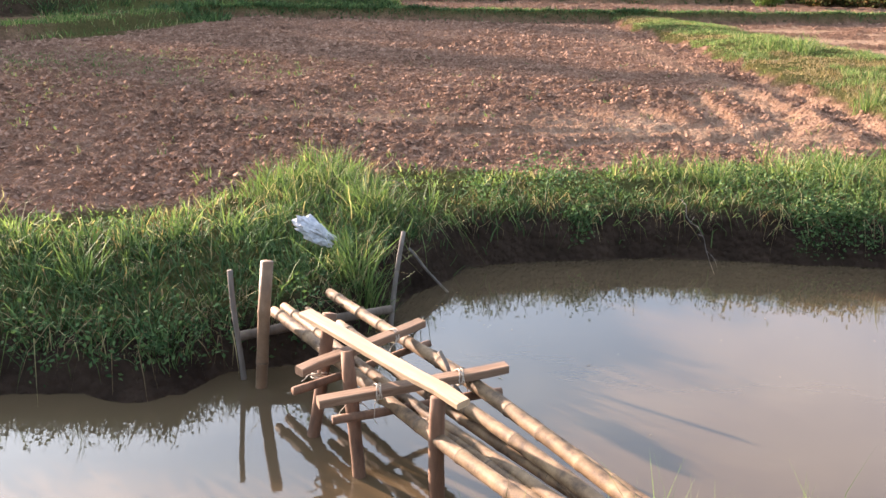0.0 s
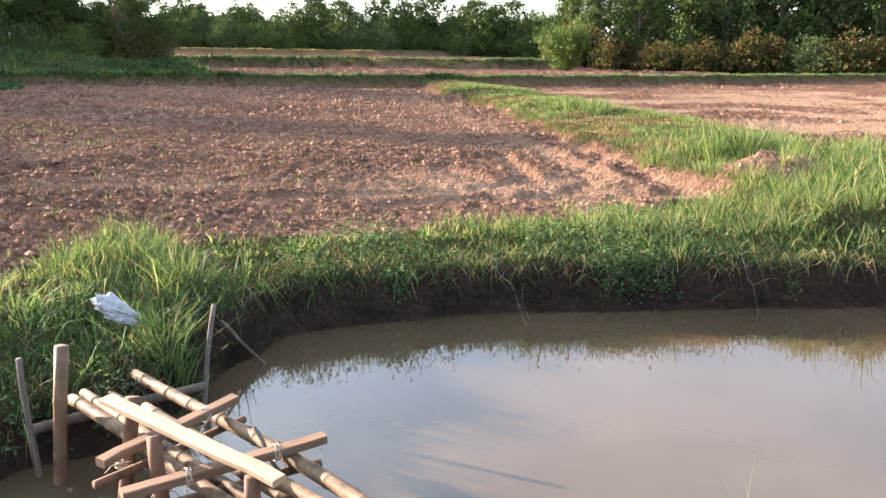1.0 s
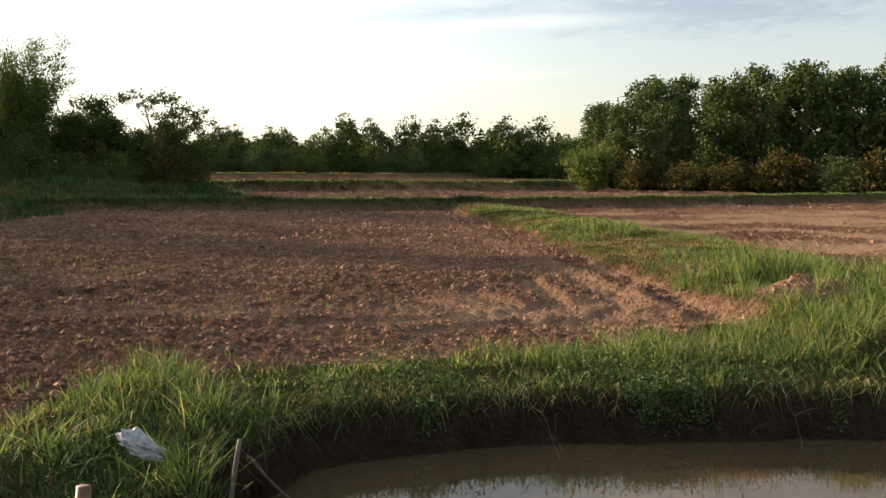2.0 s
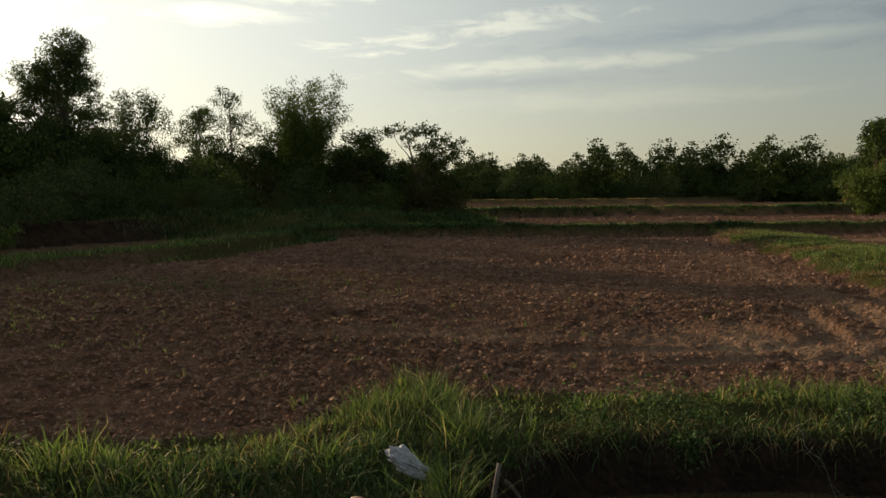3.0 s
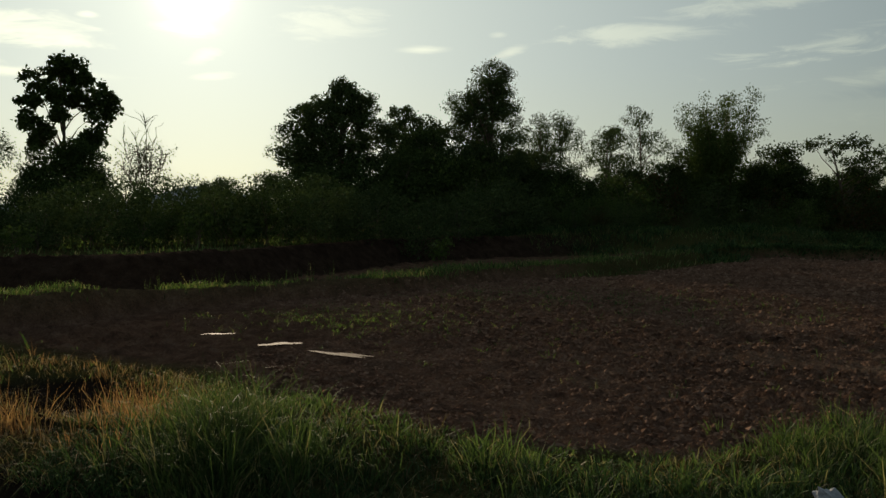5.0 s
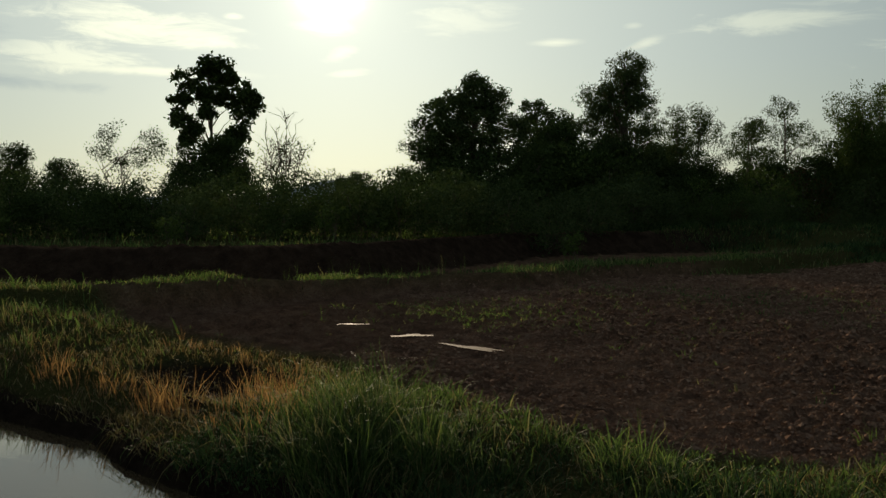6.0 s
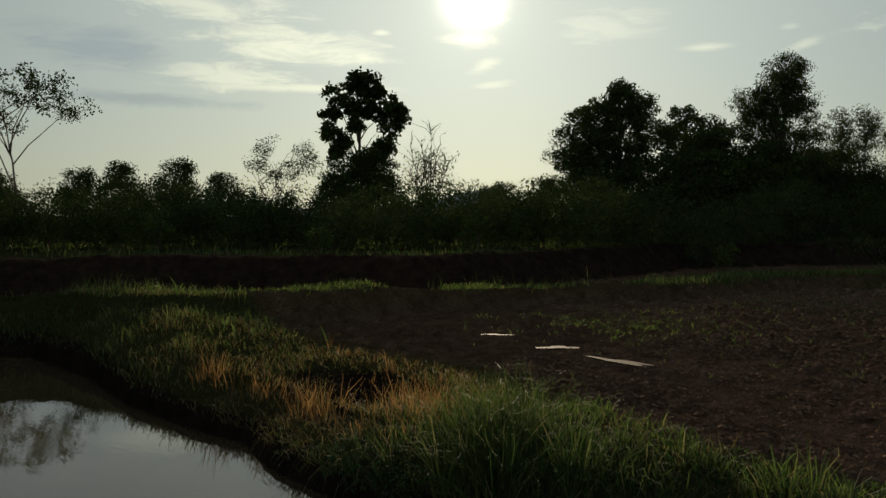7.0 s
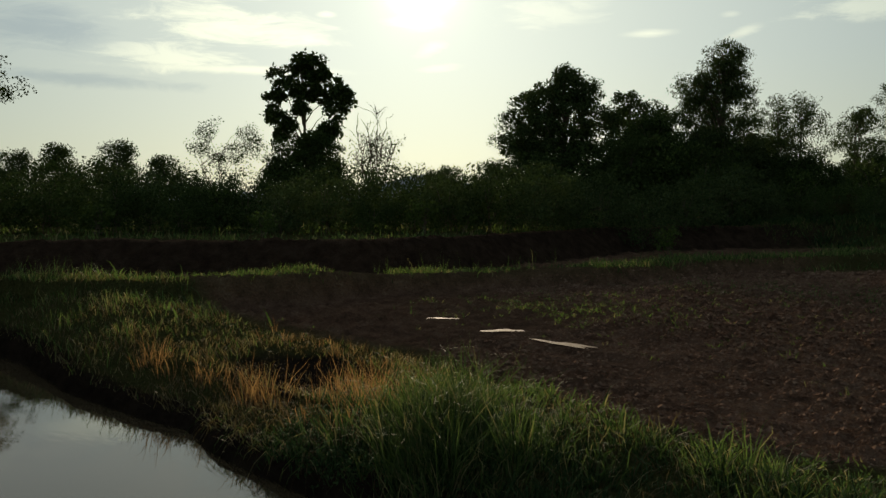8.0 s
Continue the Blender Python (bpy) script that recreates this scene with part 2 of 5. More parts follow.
def water_material():
    m, nt, b, out = material("muddy_pond_water")
    n = noise_node(nt, 0.5, 3)
    nt.links.new(ramp(nt, n.outputs["Fac"], [(0.3, (0.060, 0.042, 0.024)), (0.7, (0.080, 0.056, 0.031))]), b.inputs["Base Color"])
    b.inputs["Roughness"].default_value, b.inputs["IOR"].default_value = 0.025, 1.54
    r = noise_node(nt, 5.0, 3, 0.5, (1.0, 2.2, 1.0))
    bump(nt, b, r.outputs["Fac"], 0.035, 0.02)
    return m


M_GROUND, M_WATER = ground_material(), water_material()
# matte puddle film; its pale tone paints the glint of the sky
M_PUDDLE = plain("wet_film_painted_glint", [(0.3, (0.17, 0.122, 0.093)), (0.7, (0.29, 0.22, 0.172))], 9, 0.6, 0.015, 0.3, 0.01)
M_CLOD = plain("dry_clay_clods", [(0.3, (0.128, 0.073, 0.051)), (0.55, (0.242, 0.144, 0.099)), (0.75, (0.33, 0.212, 0.150))], 9, 0.95, 0.0, 0.6, 0.02, island=0.25)
M_GRASS = leafy("fresh_grass", (0.022, 0.046, 0.016), (0.138, 0.192, 0.064), (0.29, 0.25, 0.135), 0.12, 0.36, 0.65, 0.14)
M_WEED = leafy("weed_leaves", (0.015, 0.036, 0.013), (0.088, 0.142, 0.056), None, 0, 0.2, 0.75, 0.1)
M_DRY = leafy("dry_orange_grass", (0.17, 0.085, 0.045), (0.38, 0.215, 0.12), (0.12, 0.10, 0.05), 0.2, 0.4, 0.8, 0.08)
M_THATCH = leafy("brown_dead_grass", (0.075, 0.05, 0.025), (0.20, 0.14, 0.075), (0.30, 0.24, 0.13), 0.2, 0.3)
M_STRAW = leafy("pale_dry_straw", (0.26, 0.21, 0.12), (0.45, 0.37, 0.22), (0.10, 0.12, 0.04), 0.25, 0.4)
M_LEAF = leafy("dark_tree_leaves", (0.030, 0.052, 0.018), (0.085, 0.120, 0.036), None, 0, 0.06, 0.9, 0.05)
M_LEAF_EUC = leafy("eucalypt_leaves", (0.040, 0.065, 0.026), (0.100, 0.132, 0.050), None, 0, 0.10, 0.9, 0.06)
M_LEAF_BAMBOO = leafy("bamboo_leaves", (0.05, 0.08, 0.020), (0.11, 0.155, 0.042), None, 0, 0.15, 0.8, 0.08)
M_LEAF_RUST = leafy("rusty_leaves", (0.035, 0.045, 0.015), (0.075, 0.078, 0.028), (0.105, 0.055, 0.025), 0.30, 0.2, 0.85, 0.05)
M_BARK = plain("grey_brown_bark", [(0.3, (0.07, 0.052, 0.038)), (0.7, (0.18, 0.14, 0.105))], 6, 0.9, 0.2, 0.7, 0.03, (1, 1, 0.25))
M_CULM = plain("weathered_bamboo", [(0.32, (0.040, 0.025, 0.015)), (0.46, (0.119, 0.074, 0.040)), (0.58, (0.185, 0.119, 0.063)), (0.72, (0.238, 0.163, 0.095))], 11, 0.68, 0.25, 0.35, 0.005, detail=10)
M_STAKE = plain("brown_bamboo", [(0.25, (0.073, 0.039, 0.020)), (0.55, (0.134, 0.078, 0.041)), (0.8, (0.190, 0.122, 0.073))], 9, 0.6, 0.35, 0.3, 0.004)
M_NODE = plain("dark_bamboo_joint", [(0.3, (0.06, 0.042, 0.028)), (0.7, (0.17, 0.115, 0.07))], 30, 0.8)
M_POST = plain("brown_pole_wood", [(0.3, (0.07, 0.036, 0.021)), (0.7, (0.18, 0.096, 0.056))], 14, 0.8, 0.25, 0.5, 0.006, (1, 1, 0.2))
M_GREYWOOD = plain("grey_weathered_wood", [(0.3, (0.074, 0.061, 0.050)), (0.7, (0.174, 0.149, 0.124))], 16, 0.9, 0.2, 0.6, 0.006, (1, 1, 0.15))
M_PLANK = plain("fresh_sawn_plank", [(0.3, (0.278, 0.183, 0.106)), (0.55, (0.365, 0.256, 0.154)), (0.75, (0.424, 0.315, 0.205))], 5, 0.75, 0.3, 0.25, 0.003, (0.6, 9, 9))
M_OLDPLANK = plain("old_brown_plank", [(0.3, (0.10, 0.057, 0.034)), (0.7, (0.23, 0.142, 0.088))], 6, 0.85, 0.25, 0.5, 0.004, (0.6, 9, 9))
M_TIE = plain("pale_tie_strip", [(0.3, (0.24, 0.19, 0.14)), (0.7, (0.46, 0.39, 0.31))], 40, 0.8)
# pale blue of distant haze, painted as the hills' base colour
M_HILL = plain("far_hill_haze", [(0.3, (0.42, 0.46, 0.49)), (0.7, (0.48, 0.52, 0.55))], 0.01, 1.0, 0.0, 0)
M_SACK = plain("white_woven_sack", [(0.3, (0.240, 0.248, 0.264)), (0.7, (0.448, 0.456, 0.472))], 30, 0.55, 0.4, 0.3, 0.004)


# ---- helpers for meshes ----
RNG = np.random.default_rng(7)


def mesh_np(name, V, quads=None, tris=None, mats=(), smooth=False, mat_index=None):
    V = np.asarray(V, np.float32)
    quads = np.zeros((0, 4), np.int32) if quads is None else np.asarray(quads, np.int32)
    tris = np.zeros((0, 3), np.int32) if tris is None else np.asarray(tris, np.int32)
    me = bpy.data.meshes.new(name)
    me.vertices.add(len(V))
    me.vertices.foreach_set("co", V.ravel())
    nl = quads.size + tris.size
    me.loops.add(nl)
    me.loops.foreach_set("vertex_index", np.concatenate([quads.ravel(), tris.ravel()]))
    me.polygons.add(len(quads) + len(tris))
    starts = np.concatenate([np.arange(len(quads)) * 4, quads.size + np.arange(len(tris)) * 3]).astype(np.int32)
    me.polygons.foreach_set("loop_start", starts)
    for mt in mats:
        me.materials.append(mt)
    if mat_index is not None:
        me.polygons.foreach_set("material_index", np.asarray(mat_index, np.int32))
    me.polygons.foreach_set("use_smooth", np.full(len(starts), smooth))
    me.update(calc_edges=True)
    me.validate()
    return me


class Pile:
    """Gathers vertices and faces of one mesh."""

    def __init__(self):
        self.v, self.q, self.t, self.n = [], [], [], 0

    def add(self, v, q=None, t=None):
        v = np.asarray(v, np.float32)
        if q is not None and len(q):
            self.q.append(np.asarray(q) + self.n)
        if t is not None and len(t):
            self.t.append(np.asarray(t) + self.n)
        self.v.append(v)
        self.n += len(v)

    def mesh(self, name, mats, smooth=False):
        return mesh_np(name, np.concatenate(self.v), np.concatenate(self.q) if self.q else None, np.concatenate(self.t) if self.t else None, mats, smooth)


def tube(pile, pts, radii, n=7, caps=True):
    pts, radii = np.asarray(pts, float), np.asarray(radii, float)
    tang = np.gradient(pts, axis=0)
    tang /= np.linalg.norm(tang, axis=1)[:, None] + 1e-9
    ref = np.array([1.0, 0.2, 0.1]) if abs(tang[:, 0]).mean() < 0.8 else np.array([0.1, 0.2, 1.0])
    u = np.cross(tang, ref)
    u /= np.linalg.norm(u, axis=1)[:, None]
    w = np.cross(tang, u)
    a = np.linspace(0, 2 * np.pi, n, endpoint=False)
    ring = pts[:, None] + radii[:, None, None] * (np.cos(a)[None, :, None] * u[:, None] + np.sin(a)[None, :, None] * w[:, None])
    k = len(pts)
    i, j = np.meshgrid(np.arange(k - 1), np.arange(n), indexing="ij")
    q = np.stack([i * n + j, i * n + (j + 1) % n, (i + 1) * n + (j + 1) % n, (i + 1) * n + j], -1).reshape(-1, 4)
    v, t = ring.reshape(-1, 3), []
    if caps:
        v = np.vstack([v, pts[:1], pts[-1:]])
        for s in range(n):
            t += [(k * n, (s + 1) % n, s), (k * n + 1, (k - 1) * n + s, (k - 1) * n + (s + 1) % n)]
    pile.add(v, q, t)


def part(name, me, parent, label="", m=None):
    ob = new(name, me)
    ob.parent = parent
    if m is not None:
        ob.matrix_basis = m
    return tagged(ob, label)


def stuff(name, me, label, category):
    return tagged(new(name, me), label, category, kind="stuff")


def hashed(ix, iy, seed):
    h = (ix.astype(np.int64) * 374761393 + iy.astype(np.int64) * 668265263 + seed * 974711) & 0xFFFFFFFF
    h = ((h ^ (h >> 13)) * 1274126177) & 0xFFFFFFFF
    h = ((h ^ (h >> 16)) * 1274126177) & 0xFFFFFFFF
    return ((h ^ (h >> 15)) & 0xFFFFFF) / float(0xFFFFFF)


def vnoise(x, y, seed=0):
    ix, iy = np.floor(x), np.floor(y)
    fx, fy = x - ix, y - iy
    fx, fy = fx * fx * (3 - 2 * fx), fy * fy * (3 - 2 * fy)
    a, b = hashed(ix, iy, seed), hashed(ix + 1, iy, seed)
    c, d = hashed(ix, iy + 1, seed), hashed(ix + 1, iy + 1, seed)
    return (a * (1 - fx) + b * fx) * (1 - fy) + (c * (1 - fx) + d * fx) * fy


def fbm(x, y, octaves=4, seed=0, gain=0.5):
    s, amp, tot = 0.0, 1.0, 0.0
    for o in range(octaves):
        ca, sa = math.cos(0.6 + 1.1 * o), math.sin(0.6 + 1.1 * o)
        s = s + amp * vnoise((x * ca - y * sa) * 2 ** o + 17.3 * o, (x * sa + y * ca) * 2 ** o - 9.1 * o, seed + o)
        tot += amp
        amp *= gain
    return s / tot - 0.5


def sstep(a, b, v):
    t = np.clip((v - a) / (b - a), 0, 1)
    return t * t * (3 - 2 * t)


def line_dist(x, y, pts):
    """Distance to a polyline, and on which side of it (+ to its left)."""
    best, side = np.full(np.shape(x), 1e9), np.zeros(np.shape(x))
    for (ax, ay), (bx, by) in zip(pts[:-1], pts[1:]):
        dx, dy = bx - ax, by - ay
        t = np.clip(((x - ax) * dx + (y - ay) * dy) / (dx * dx + dy * dy), 0, 1)
        d = np.hypot(x - ax - t * dx, y - ay - t * dy)
        near = d < best
        best = np.where(near, d, best)
        side = np.where(near, dx * (y - ay) - dy * (x - ax), side)
    return best, side


def inside(x, y, poly):
    r = np.zeros(np.shape(x), bool)
    for (ax, ay), (bx, by) in zip(poly, poly[1:] + poly[:1]):
        if ay != by:
            r ^= ((ay > y) != (by > y)) & (x < (bx - ax) * (y - ay) / (by - ay) + ax)
    return r


# ---- the lie of the land: pond, banks, bunds, plateau ----
NORTH_SHORE = [(-17.2, 3.9), (-15, 4.05), (-13.5, 4.05), (-11.9, 3.9), (-10.2, 4.05), (-9.1, 4.25), (-8.0, 4.05), (-6.6, 4.1), (-5.2, 4.25), (-3.6, 4.55), (-2.6, 4.6), (-2.1, 4.62), (-1.55, 4.63),
               (-1.35, 4.95), (-0.83, 5.1), (-0.42, 5.7), (-0.18, 6.4), (0.27, 7.06), (0.77, 7.22), (1.3, 7.38), (2.12, 7.44), (2.96, 7.41), (4.08, 7.3), (5.2, 7.16), (6.2, 7.07), (9, 6.9), (12.5, 6.2)]
SOUTH_SHORE = [(13.5, 4.0), (9, 2.8), (3, 2.55), (0, 2.4), (-3, 1.2), (-8, -1.2), (-16, -3.2), (-19, 0)]
POND = NORTH_SHORE + SOUTH_SHORE
FIELD_EDGE = [(-7.5, 7.1), (-5.8, 6.3), (-4.6, 5.95), (-3.4, 6.0), (-2.7, 6.45), (-1.95, 6.8), (-1.5, 7.6), (-0.2, 8.5), (1.1, 8.4), (1.7, 8.6), (2.6, 9.1), (4, 9.3), (5.3, 9.9)]
BUND_FAR = [(-10.5, 35.5), (-8, 37.2), (-6.25, 37.2), (-3.4, 38.0), (0, 38.2), (3.7, 38.5), (7.5, 39.2), (9, 39.5), (16, 41.4), (26, 45), (45, 53), (80, 66)]
BUND_SECOND = [(-14, 60), (-5, 62.3), (2, 65.5), (8.7, 68), (17.5, 68), (23, 72), (33.5, 78.5), (48, 84), (90, 98)]
BUND_THIRD = [(-24, 116), (-9.5, 119), (16, 127), (33, 143), (60, 165)]
BUND_LEFT = [(-20, 1.0), (-17.8, 3.6), (-17.4, 5), (-16.3, 6.1), (-15.6, 7.3), (-15.1, 9.3), (-15.3, 11.6), (-14.6, 14.2), (-13.5, 16.6), (-13.0, 21.3), (-11.8, 25), (-11.2, 30), (-10.5, 35.5)]
BUND_RIGHT = [(8.2, 8.5), (8.3, 12), (8.6, 17), (8.8, 23), (8.7, 31), (8.5, 38)]
LEFT_CREST = [(-34, -20), (-26, 5), (-24, 9.2), (-21.3, 12.1), (-18.9, 13.8), (-18.6, 16.5), (-19.9, 22), (-20.6, 28), (-19.6, 32.5), (-17.5, 36), (-13, 40.5), (-9, 44.5), (-5.8, 48.5), (-5.0, 54), (-8, 62), (-30, 72)]

PUDDLES = ((-10.87, 9.65, 0.30, 0.09, 0.7), (-9.22, 9.45, 0.42, 0.14, 0.9), (-7.8, 9.2, 0.60, 0.14, 0.05))

TRACKS = ([(0.2, 10.9), (2.6, 11.3), (4.0, 12.2), (4.3, 15)], [(1.9, 13.2), (2.5, 11.9), (3.4, 10.9), (4.6, 10.3)], [(2.9, 13.4), (3.3, 12.2), (4.1, 11.3), (5.0, 10.8)], [(1.6, 10.3), (4.0, 10.9), (5.0, 11.8), (5.2, 15)], [(11.6, 13.5), (16, 15.2), (24, 17.5)], [(11.6, 15.2), (16, 16.9), (24, 19.3)])


def clods(x, y, seed):
    """Rounded lumps of uneven height with cracks between them."""
    ix, iy = np.floor(x), np.floor(y)
    best = np.full(x.shape, 9.0)
    high = np.zeros(x.shape)
    for a in (-1, 0, 1):
        for b in (-1, 0, 1):
            cx, cy = ix + a, iy + b
            d = (x - cx - hashed(cx, cy, seed)) ** 2 + (y - cy - hashed(cx, cy, seed + 7)) ** 2
            near = d < best
            best = np.where(near, d, best)
            high = np.where(near, hashed(cx, cy, seed + 13), high)
    return np.maximum(0, 1 - 1.5 * best) * (0.2 + high ** 2)


def land(x, y, rough=True):
    """Height of the ground, and how far it is turf, wet mud with painted shade, or packed earth (0 to 1)."""
    x, y = np.asarray(x, float), np.asarray(y, float)
    wob = fbm(x * 1.3, y * 1.3, 3, 3)
    h = 0.5 + 0.05 * fbm(x * 0.13, y * 0.13, 2, 11)
    turf, packed = np.zeros(x.shape), np.zeros(x.shape)
    # left plateau with its eroded face
    d, side = line_dist(x, y, LEFT_CREST)
    s = np.where(side > 0, d, -d) + 0.5 * wob
    top = 1.4 - 0.25 * sstep(36, 50, y) + 0.12 * fbm(x * 0.5, y * 0.5, 3, 5)
    k = sstep(-1.3 - 1.8 * sstep(34, 40, y), 0.1, s)
    h = h * (1 - k) + top * k
    turf = np.maximum(turf, np.maximum(sstep(0.15, 0.7, s) * 0.9, sstep(-3.4, -2.2, s) * sstep(33, 37, y)))
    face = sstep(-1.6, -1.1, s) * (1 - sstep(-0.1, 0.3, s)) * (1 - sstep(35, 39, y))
    ditch = np.exp(-((s + 2.0) / 1.0) ** 2) * (y < 34)
    h = h - 0.25 * ditch
    # rough green mounds where the plateau runs out into the fields
    z = sstep(34, 38, y) * (1 - sstep(52, 60, y)) * sstep(-24, -19, x) * (1 - sstep(-9.5, -6.5, x + 0.15 * (y - 45)))
    h = h + z * (0.12 + 0.75 * np.maximum(0, fbm(x * 0.35, y * 0.35, 3, 23)))
    turf = np.maximum(turf, z * sstep(-0.12, 0.05, fbm(x * 0.4, y * 0.4, 3, 25)))
    # bunds between the fields
    d, side = line_dist(x, y, BUND_LEFT)
    turf = np.maximum(turf, sstep(22, 26, y) * (y < 40) * (1 - sstep(1.2, 2.2, d + wob)) * 0.9)
    for pts, crest, hw, tf in ((BUND_FAR, 1.03, 0.66, 1), (BUND_SECOND, 1.25, 0.95, 1), (BUND_THIRD, 1.25, 1.6, 1), (BUND_LEFT, 0.86, 0.85, 0.4)):
        d, side = line_dist(x, y, pts)
        d = np.abs(d + 0.35 * wob)
        c = crest + 0.16 * fbm(x * 0.8, y * 0.8, 3, 21) + (0.2 * (1 - sstep(9.5, 12, y)) if pts is BUND_LEFT else 0)
        b = 0.5 + (c - 0.5) * (1 - sstep(0.68, 1.0, d / hw))
        h = np.maximum(h, b)
        turf = np.maximum(turf, tf * (1 - sstep(0.7, 1.0, d / hw)))
    d, side = line_dist(x, y, BUND_RIGHT)
    half = np.interp(y, [9, 17, 25, 38], [2.5, 2.35, 1.95, 1.55]) + 0.4 * fbm(x * 0.5, y * 0.5, 2, 33)
    b = 0.5 + 0.27 * (1 - sstep(0.86, 1.03, d / half)) + 0.08 * (1 - sstep(0.3, 0.8, d / half)) + 0.08 * fbm(x, y, 3, 8) * (d < half)
    h = np.maximum(h, b)
    turf = np.maximum(turf, 1 - sstep(0.9, 1.0, d / half + 0.25 * wob))
    lip = np.exp(-((d / half - 1.0) / 0.03) ** 2) * (x < 8) * sstep(9.8, 11, y) * (1 - sstep(16, 20, y))
    packed = np.maximum(packed, 0.4 * lip)
    turf = turf * (1 - 0.7 * lip)
    h = h + 0.13 * np.exp(-((x - 5.15 - 0.04 * (y - 10)) / 0.32) ** 2) * sstep(9.6, 10.2, y) * (1 - sstep(17, 22, y)) * (0.6 + 1.6 * fbm(x * 3, y * 3, 3, 47))
    # clods heaped beside the right bund
    m = np.exp(-(((x - 6.9) / 0.75) ** 2 + ((y - 10.3) / 0.65) ** 2))
    h = h + 0.30 * m * (1 + 0.8 * fbm(x * 4, y * 4, 3, 44))
    turf, packed = turf * (1 - sstep(0.25, 0.5, m)), np.maximum(packed, 0.3 * sstep(0.25, 0.5, m))
    # a slump of mud at the foot of the bank
    m = np.exp(-(((x + 1.85) / 0.22) ** 2 + ((y - 4.66) / 0.15) ** 2))
    # pond banks
    d, side = line_dist(x, y, POND + POND[:1])
    wet = inside(x, y, POND)
    s = np.where(wet, -d, d) + 0.16 * wob + 0.05 * fbm(x * 5, y * 5, 2, 4)
    ymid = 3.0 + 0.35 * np.minimum(x + 1, 0)
    north = y > ymid
    wide = 1.0 + 0.6 * sstep(-0.6, -1.4, x) + 0.5 * sstep(-3.5, -6.0, x)
    crest = np.interp(x, [-20, -14, -11.5, -9, -7, -6, -4.5, -3, -1.3, -0.3, 6, 9], [0.85, 0.80, 0.52, 0.42, 0.45, 0.66, 0.64, 0.58, 0.56, 0.46, 0.48, 0.56])
    bank = np.interp(s, [-1.5, -0.25, 0, 0.05, 0.14, 0.32, 0.9], [-0.8, -0.25, 0.0, 0.18, 0.50, 0.66, 0.74])
    slope = np.interp(s, [-1.5, -0.25, 0, 0.05, 0.16, 0.5, 1.08, 1.7], [-0.8, -0.25, 0.0, 0.17, 0.29, 0.50, 0.73, 0.76])
    gentle = sstep(-0.5, -1.3, x)
    bank = bank * (1 - gentle) + slope * gentle
    bank = np.where(bank > 0, bank * crest / 0.74, bank) + 0.06 * fbm(x * 1.5, y * 1.5, 2, 6) * (s > 0.3)
    down = sstep(np.maximum(0.8 * wide, 0.9 + 0.8 * sstep(-0.5, -1.3, x)), 1.75 * wide, s)
    hb = np.where(s < 0.9 + 0.8 * gentle, bank, crest * (1 - down) + h * down)
    hs = np.interp(s, [-1.5, -0.25, 0, 0.15, 0.6, 1.3], [-0.8, -0.25, 0, 0.3, 0.65, 0.9])
    h2 = np.where(north, np.where(s < 1.75 * wide, hb, h), hs)
    h = np.where((s < 1.75 * wide) | ~north, np.where(north & (s > 0.9), np.maximum(h2, h), h2), h)
    h = np.maximum(h, 0.2 * m * (1 + 0.6 * fbm(x * 6, y * 6, 3, 46)) - 0.05)
    fe, fside = line_dist(x, y, FIELD_EDGE)
    beyond = (fside > 0) & (y > 6)
    nb = north * (s > 0) * (1 - sstep(1.35 * wide, 1.8 * wide, s))
    nb = np.where(beyond, nb * (1 - sstep(0.0, 0.3, fe)), np.maximum(nb, (1 - sstep(2.5, 3.2, s)) * (s > 0) * north * (x < 6.5)))
    turf = np.maximum(turf, np.where(north, nb, (s > 0.3) * 1.0))
    # wet mud at the waterline; the plateau face is darkened to paint its shade
    mud_and_shade = np.maximum((1 - sstep(0.18, 0.42, s)) * (s > -3), 0.85 * face)
    # burnt dark patch in the promontory's hollow
    mud_and_shade = np.maximum(mud_and_shade, 1 - sstep(0.7, 1.1, np.hypot((x + 8.9) / 1.7, (y - 5.75) / 0.85) + 0.8 * wob))
    packed = np.maximum(packed, 0.95 * np.exp(-(((x - 3.1) / 1.7) ** 2 + ((y - 11.6) / 1.3) ** 2)) * sstep(-0.12, 0.1, fbm(x * 1.1, y * 0.5, 3, 71)))
    packed = np.maximum(packed, 0.3 * np.exp(-((x - 5.3) / 0.4) ** 2) * sstep(9, 11, y) * (1 - sstep(30, 36, y)))
    packed = np.maximum(packed, 0.6 * np.exp(-(((x + 1.2) / 2.4) ** 2 + ((y - 11.9) / 0.35) ** 2)))
    packed = np.maximum(packed, 0.75 * sstep(10.6, 11.6, x) * (y > 9) * (y < 38) * sstep(-0.1, 0.12, fbm(x * 0.35, y * 0.6, 3, 75)))
    pool, rim = np.zeros(x.shape), np.zeros(x.shape)
    for px, py, ra, rb, ang in PUDDLES:
        ca, sa = math.cos(ang), math.sin(ang)
        u, v = (x - px) * ca + (y - py) * sa, -(x - px) * sa + (y - py) * ca
        rho = np.hypot(u / ra, v / rb) + 0.5 * wob
        pool = np.maximum(pool, 1 - sstep(1.0, 2.2, rho))
        rim = np.maximum(rim, np.exp(-((rho - 1.6) / 0.4) ** 2))
    h = h * (1 - pool) + 0.545 * pool + 0.03 * rim
    packed = packed * (1 - pool)
    h = h - 0.34 * np.exp(-((x + 8.9) / 1.1) ** 2 - ((y - 5.75) / 0.55) ** 2)
    # wheel tracks beside the right bund
    tread = np.zeros(x.shape)
